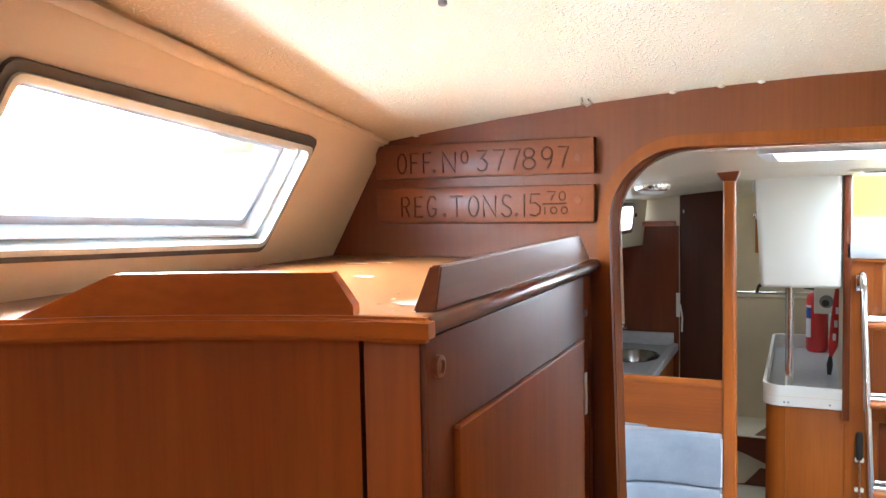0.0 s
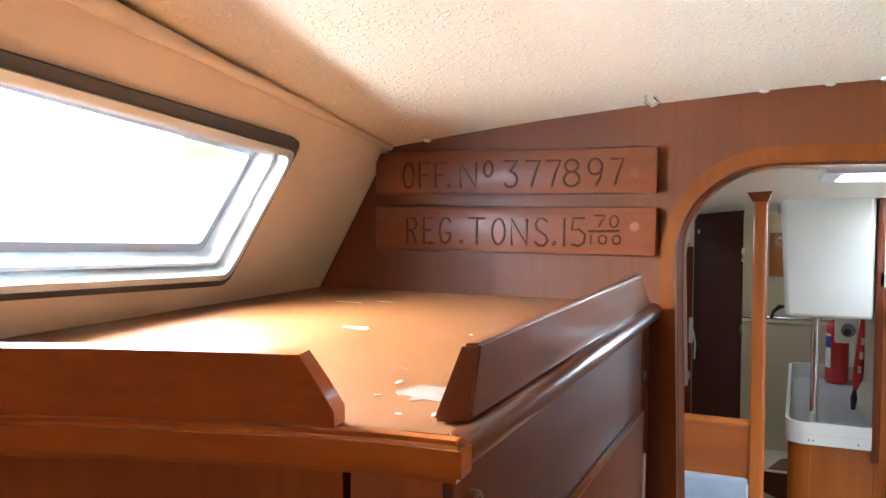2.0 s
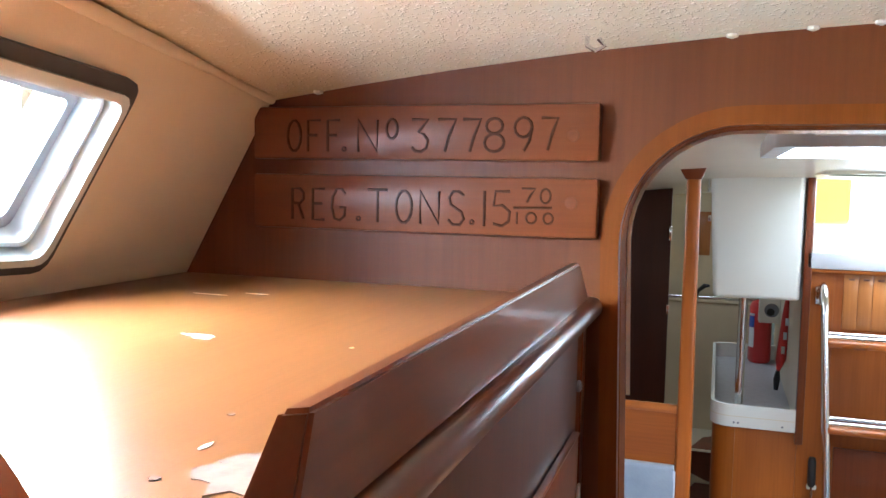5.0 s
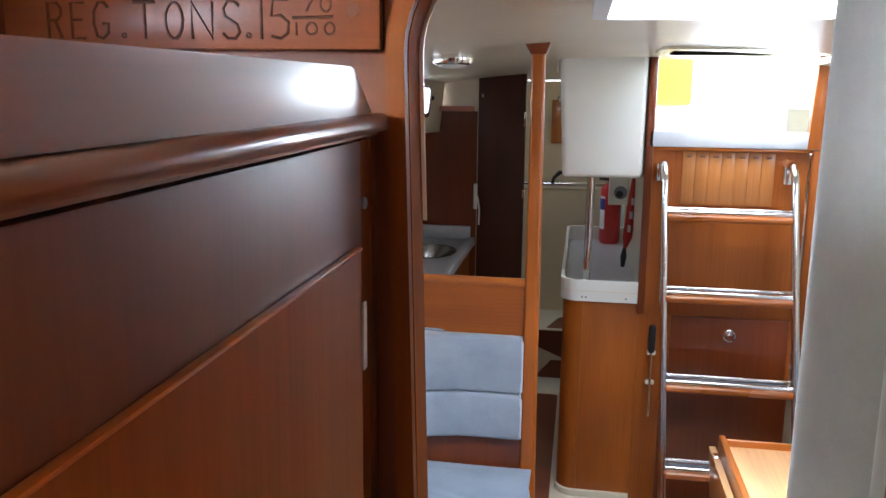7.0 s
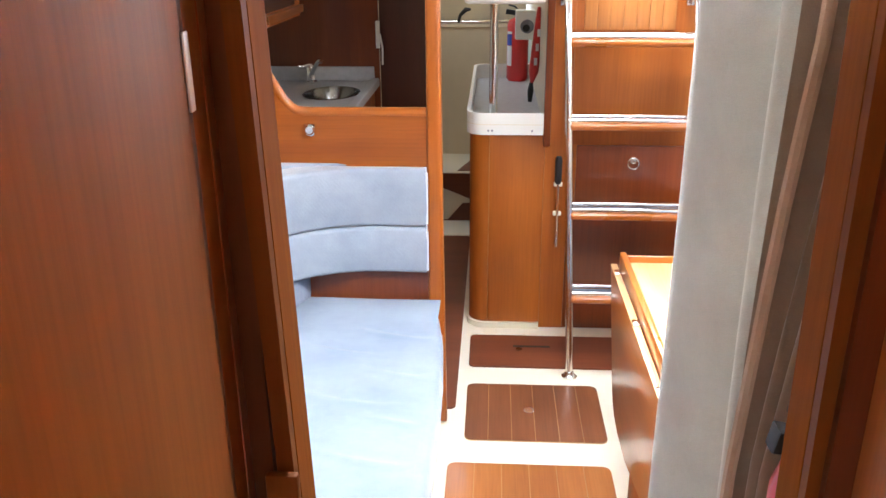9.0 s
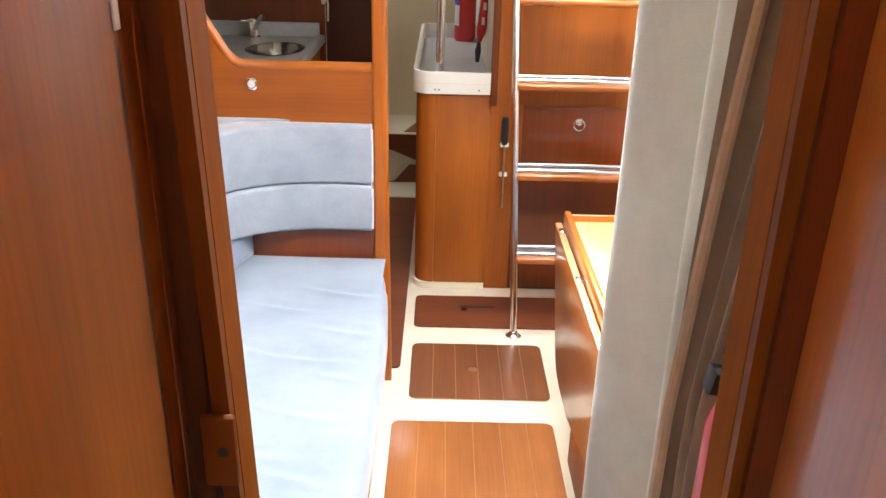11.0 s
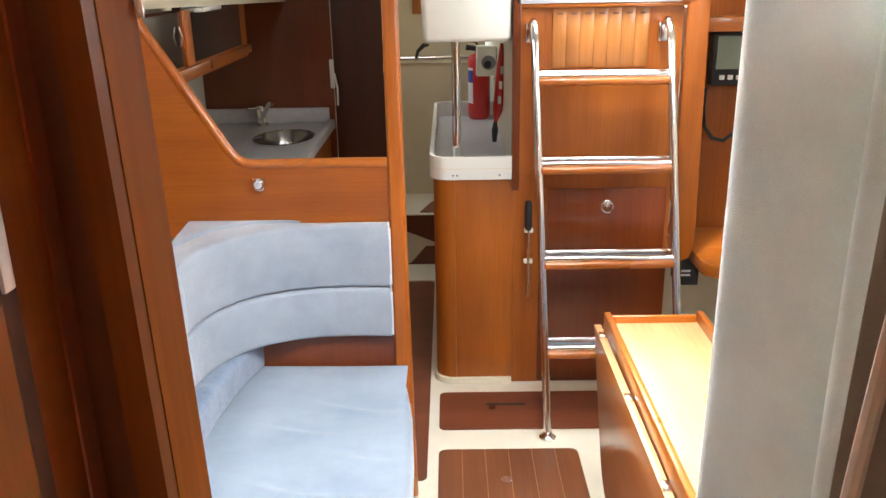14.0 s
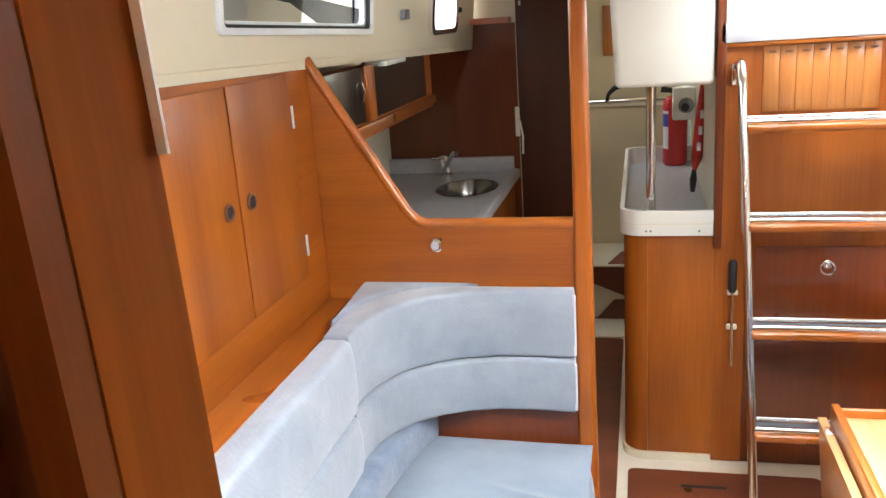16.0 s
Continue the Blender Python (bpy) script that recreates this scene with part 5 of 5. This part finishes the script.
structure("passage_inlay", prism(B(), [(-0.20, 0.256), (-0.20, 0.185), (-0.154, 0.170), (-0.020, 0.114), (0.0, 0.114), (0.0, 0.256)], "y", 4.544, 4.5495), SOLE_DARK, "dark teak wedge let into the step", "step")
structure("passage_inlay", prism(B(), [(-0.105, 4.57), (0.0, 4.57), (0.0, 4.80), (-0.05, 4.76)], "z", 0.2625, 0.266), SOLE_DARK, "dark teak inlay on top of the step", "step")
structure("wall_passage", prism(B(), [(-0.60, 0.24), (0.24, 0.24), (0.24, 0.935), (-0.60, 0.935)], "y", 4.93, 5.15), TAN, "buff moulded engine room front in the passage", "wall")
part("grab_rail", tube(B(), [(-0.50, 4.91, 0.960), (0.22, 4.91, 0.965)], 0.011, 12), STEEL, None, "stainless grab rail across the passage", category="rail")
part("hand_shower", tube(B(), [(-0.115, 4.90, 0.965), (-0.105, 4.88, 1.0), (-0.075, 4.86, 1.03), (-0.05, 4.86, 1.03)], [0.008, 0.009, 0.012, 0.006], 10), BLACK, None, "black hand shower hooked on the grab rail", category="shower")
part("notice", box(B(), -0.14, 5.185, 1.16, -0.06, 5.199, 1.40, 0.002), LOUVRE, None, "small teak board on the buff wall", category="board")
structure("wall_passage_port", box(B(), -0.62, 4.60, 0.0, -0.60, 5.2, 1.60), TAN, "buff side of the passage", "wall")

# ---- saloon table ----
table = thing("saloon_table", (0.49, 1.9, 0.0), "teak saloon table with folded leaves and a fiddle rail", "table")
part("tabletop", box(B(), 0.398, 1.45, 0.612, 0.600, 2.432, 0.626), TABLETOP, table)
part("fiddle_rail", box(B(), 0.388, 1.45, 0.600, 0.403, 2.443, 0.650, 0.003), TRIM_Y, table)
part("fiddle_rail", box(B(), 0.595, 1.45, 0.600, 0.610, 2.443, 0.650, 0.003), TRIM_Y, table)
part("fiddle_rail", box(B(), 0.404, 2.431, 0.600, 0.594, 2.443, 0.642, 0.003), TRIM_X, table)
part("leaf", prism(B(), [(1.40, 0.606), (2.460, 0.606), (2.405, 0.50), (2.310, 0.345), (2.285, 0.318), (2.25, 0.300), (2.195, 0.292), (2.08, 0.294), (1.85, 0.345), (1.40, 0.42)], "x", 0.371, 0.3845, 0.002), LEAF, table)
part("leaf", prism(B(), [(1.40, 0.606), (2.460, 0.606), (2.405, 0.50), (2.310, 0.345), (2.285, 0.318), (2.25, 0.300), (2.195, 0.292), (2.08, 0.294), (1.85, 0.345), (1.40, 0.42)], "x", 0.618, 0.630, 0.002), LEAF, table)
part("leaf_edge", box(B(), 0.3700, 1.40, 0.6065, 0.3860, 2.460, 0.611, 0.001), TABLETOP, table)
for y in (2.40, 2.12, 1.84, 1.56):
    part("hinge", box(B(), 0.372, y - 0.014, 0.6112, 0.390, y + 0.014, 0.6145, 0.001), STEEL, table, "small chrome hinge")
part("pedestal", box(B(), 0.43, 1.55, 0.0, 0.57, 2.30, 0.600), WOOD_V, table)

# ---- curtain ----
line = [(0.352, 1.108), (0.328, 1.124), (0.360, 1.140), (0.323, 1.154), (0.358, 1.168), (0.323, 1.181), (0.318, 1.191), (0.358, 1.203), (0.352, 1.218), (0.315, 1.226), (0.304, 1.236), (0.308, 1.250), (0.334, 1.262), (0.314, 1.270), (0.298, 1.290), (0.286, 1.315), (0.274, 1.345), (0.266, 1.372), (0.275, 1.395), (0.30, 1.41), (0.34, 1.40), (0.39, 1.42), (0.44, 1.40), (0.50, 1.42)]
def smooth_line(p, times=3):
    for _ in range(times):
        q = [p[0]]
        for a, b in zip(p, p[1:]):
            q += [(a[0] * 0.75 + b[0] * 0.25, a[1] * 0.75 + b[1] * 0.25), (a[0] * 0.25 + b[0] * 0.75, a[1] * 0.25 + b[1] * 0.75)]
        p = q + [p[-1]]
    return p
line = smooth_line(line, 2)
bm = B()
zs = lin(0.12, 1.60, 24)
rows = []
for z in zs:
    row = []
    for i, (x, y) in enumerate(line):
        w = noise.noise(Vector((x * 9, y * 9, z * 2.2))) * 0.006
        low = max(0.0, min(1.0, (1.30 - z) / 0.40)) * max(0.0, min(1.0, (1.27 - y) / 0.08))
        row.append(bm.verts.new((x + w + (0.314 + (x - 0.33) * 0.5 - x) * low, y + w * 0.6 + 0.055 * low * min(1.0, (1.27 - y) / 0.16), z)))
    rows.append(row)
for a, b in zip(rows, rows[1:]):
    for i in range(len(line) - 1):
        # folds nearest the bulkhead take the brown bounce colour
        bm.faces.new((a[i], a[i + 1], b[i + 1], b[i])).material_index = 1 if i < 38 else 0
bmesh.ops.solidify(bm, geom=bm.faces[:], thickness=0.003)
curt = part("curtain", bm, CURTAIN, None, "heavy grey suede curtain hanging in folds beside the doorway", category="curtain", smooth=80)
curt.data.materials.append(CURTAIN_BOUNCE)
part("zip", tube(B(), [(0.3225 + 0.003 * math.sin(z * 9) - 0.020 * max(0.0, min(1.0, (1.30 - z) / 0.40)), 1.187 + 0.028 * max(0.0, min(1.0, (1.30 - z) / 0.40)), z) for z in lin(0.2, 1.58, 20)], 0.006, 8), CURTAIN_LINE, curt, "beige zip tape")
e2 = extinguisher((0.356, 1.138, 0.685), 0.040, 0.31, "red fire extinguisher with black handle behind the doorway")

# ---- navigation corner ----
nav = thing("corner_bench", (1.0, 3.3, 0.40), "varnished teak seat top with a rounded edge", "seat")
part("top", prism(B(), arc(0.93, 3.27, 0.07, 180, 270, 6) + [(1.18, 3.20), (1.18, 3.9), (0.86, 3.9)], "z", 0.425, 0.470, 0.006), TRIM_X, nav)
structure("wall_navigation", box(B(), 0.852, 3.62, 0.46, 1.18, 3.64, 1.60), WOOD_V, "varnished teak panel behind the navigation corner", "wall")
structure("wall_navigation_base", box(B(), 0.775, 3.66, 0.0, 1.18, 3.68, 0.42), CREAM, "cream moulding under the chart seat", "wall")
structure("shelf", box(B(), 0.852, 3.50, 1.175, 1.18, 3.615, 1.222, 0.003), TRIM_X, "narrow teak shelf above the instrument", "shelf")
gps = thing("chart_plotter", (1.0, 3.55, 1.0), "black chart plotter with unlit display and buttons", "instrument")
part("body", box(B(), 0.928, 3.545, 0.995, 1.090, 3.60, 1.168, 0.006), BLACK, gps)
part("screen", box(B(), 0.940, 3.541, 1.050, 1.078, 3.546, 1.158), LCD, gps)
for i in range(4):
    part("button", box(B(), 0.955 + i * 0.028, 3.540, 1.015, 0.972 + i * 0.028, 3.546, 1.030, 0.002), LABEL, gps)
part("cable", tube(B(), [(0.930, 3.60, 0.98), (0.924, 3.59, 0.92), (0.930, 3.58, 0.85), (0.960, 3.58, 0.81), (1.0, 3.58, 0.800), (1.04, 3.58, 0.83), (1.085, 3.59, 0.92), (1.10, 3.6, 1.02)], 0.007, 8), BLACK, None, "black cable looping under the chart plotter", category="cable")
bat = thing("battery_box", (0.86, 3.45, 0.33), "black box with white print below the chart seat", "box")
part("case", box(B(), 0.83, 3.40, 0.33, 0.90, 3.50, 0.455, 0.003), BLACK, bat)
for z in (0.365, 0.38):
    part("lettering", box(B(), 0.838, 3.398, z, 0.870, 3.4002, z + 0.007), LABEL, bat, "unreadable print")

# starboard settee
st = thing("settee", (0.98, 2.0, 0.0), "blue cushioned starboard settee", "settee")
part("base", box(B(), 0.76, 1.09, 0.0, 1.18, 2.9, 0.30), WOOD_Y, st)
part("seat_cushion", soft_block(B(), rounded(0.75, 1.10, 1.17, 2.88, 0.04, 4), 0.303, 0.413, 0.02), DENIM, st)
part("back_cushion", soft_block(B(), rounded(1.09, 1.10, 1.17, 2.88, 0.03, 4), 0.42, 0.80, 0.02), DENIM, st)

# ---- cockpit outside ----
structure("cockpit", box(B(), 0.27, 3.90, 0.9, 1.60, 5.9, 1.10), WHITE, "white glassfibre cockpit sole", "cockpit")
structure("cockpit", box(B(), 0.27, 3.375, 1.10, 0.80, 3.90, 1.26), WHITE, "white glassfibre bridge deck", "cockpit")
structure("cockpit", box(B(), 1.30, 3.40, 1.10, 1.60, 5.9, 1.50), WHITE, "white cockpit seat side", "cockpit")
structure("cockpit", box(B(), 0.27, 5.9, 0.9, 1.60, 6.0, 2.2), WHITE, "white after end of the cockpit", "cockpit")
bm = B()
box(bm, -3.0, -3.0, 0.8, -2.98, 16.0, 5.0)
structure("backdrop", bm, LIT, "bright overcast sky beyond the port windows", "sky")
# added glowing card hides the bulkhead outside the forward window
structure("backdrop", prism(B(), [(-0.94, 1.44), (-0.50, 1.44), (side_x(1.59) - 0.04, 1.59), (-0.94, 1.59)], "y", 1.045, 1.0575), LIT, "glowing card over the bulkhead's outer face, seen as sky through the window", "sky")
part("lifebuoy_cover", box(B(), 0.25, 3.95, 1.40, 0.46, 4.02, 1.72, 0.02, 3), YELLOW, None, "yellow vinyl bag in the cockpit", category="bag")

# ---- sole panels ----
def sole_panel(name, x0, y0, x1, y1, r, planks, label, mat=SOLE_LIT):
    t = thing(name, ((x0 + x1) / 2, (y0 + y1) / 2, -0.004), label, "floor hatch", kind="structure")
    part("caulking", prism(B(), rounded(x0, y0, x1, y1, r), "z", -0.0038, 0.0), CAULK if planks > 1 else mat, t, "pale caulking")
    w = (x1 - x0) / planks
    for i in range(planks):
        a, b = x0 + w * i + 0.0007, x0 + w * (i + 1) - 0.0007
        c = (i == 0, i == planks - 1, i == planks - 1, i == 0)
        part("plank", prism(B(), rounded(a, y0, b, y1, min(r, w * 0.4), 3, c), "z", 0.0001, 0.0022), mat, t)
    return t


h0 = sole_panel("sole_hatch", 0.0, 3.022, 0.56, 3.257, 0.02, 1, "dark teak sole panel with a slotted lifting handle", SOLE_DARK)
part("finger_ring", lathe(B(), (0.175, 3.150, 0.0023), [(0.011, 0), (0.011, 0.0012), (0.006, 0.0015), (0.001, 0.0008)]), SINK, h0)
part("slot", box(B(), 0.155, 3.165, 0.0023, 0.285, 3.178, 0.0027), BLACK, h0)
ha = sole_panel("sole_hatch", 0.0, 2.583, 0.420, 2.903, 0.022, 6, "teak planked sole hatch in the dim tone with a round lifting ring", SOLE_DIM)
part("lifting_ring", lathe(B(), (0.195, 2.745, 0.0023), [(0.016, 0), (0.016, 0.0015), (0.010, 0.002), (0.001, 0.001)]), STEEL, ha)
sole_panel("sole_hatch", -0.042, 1.92, 0.410, 2.466, 0.022, 6, "teak planked sole hatch")
sole_panel("sole_hatch", -0.042, 1.30, 0.410, 1.86, 0.022, 6, "teak planked sole hatch")
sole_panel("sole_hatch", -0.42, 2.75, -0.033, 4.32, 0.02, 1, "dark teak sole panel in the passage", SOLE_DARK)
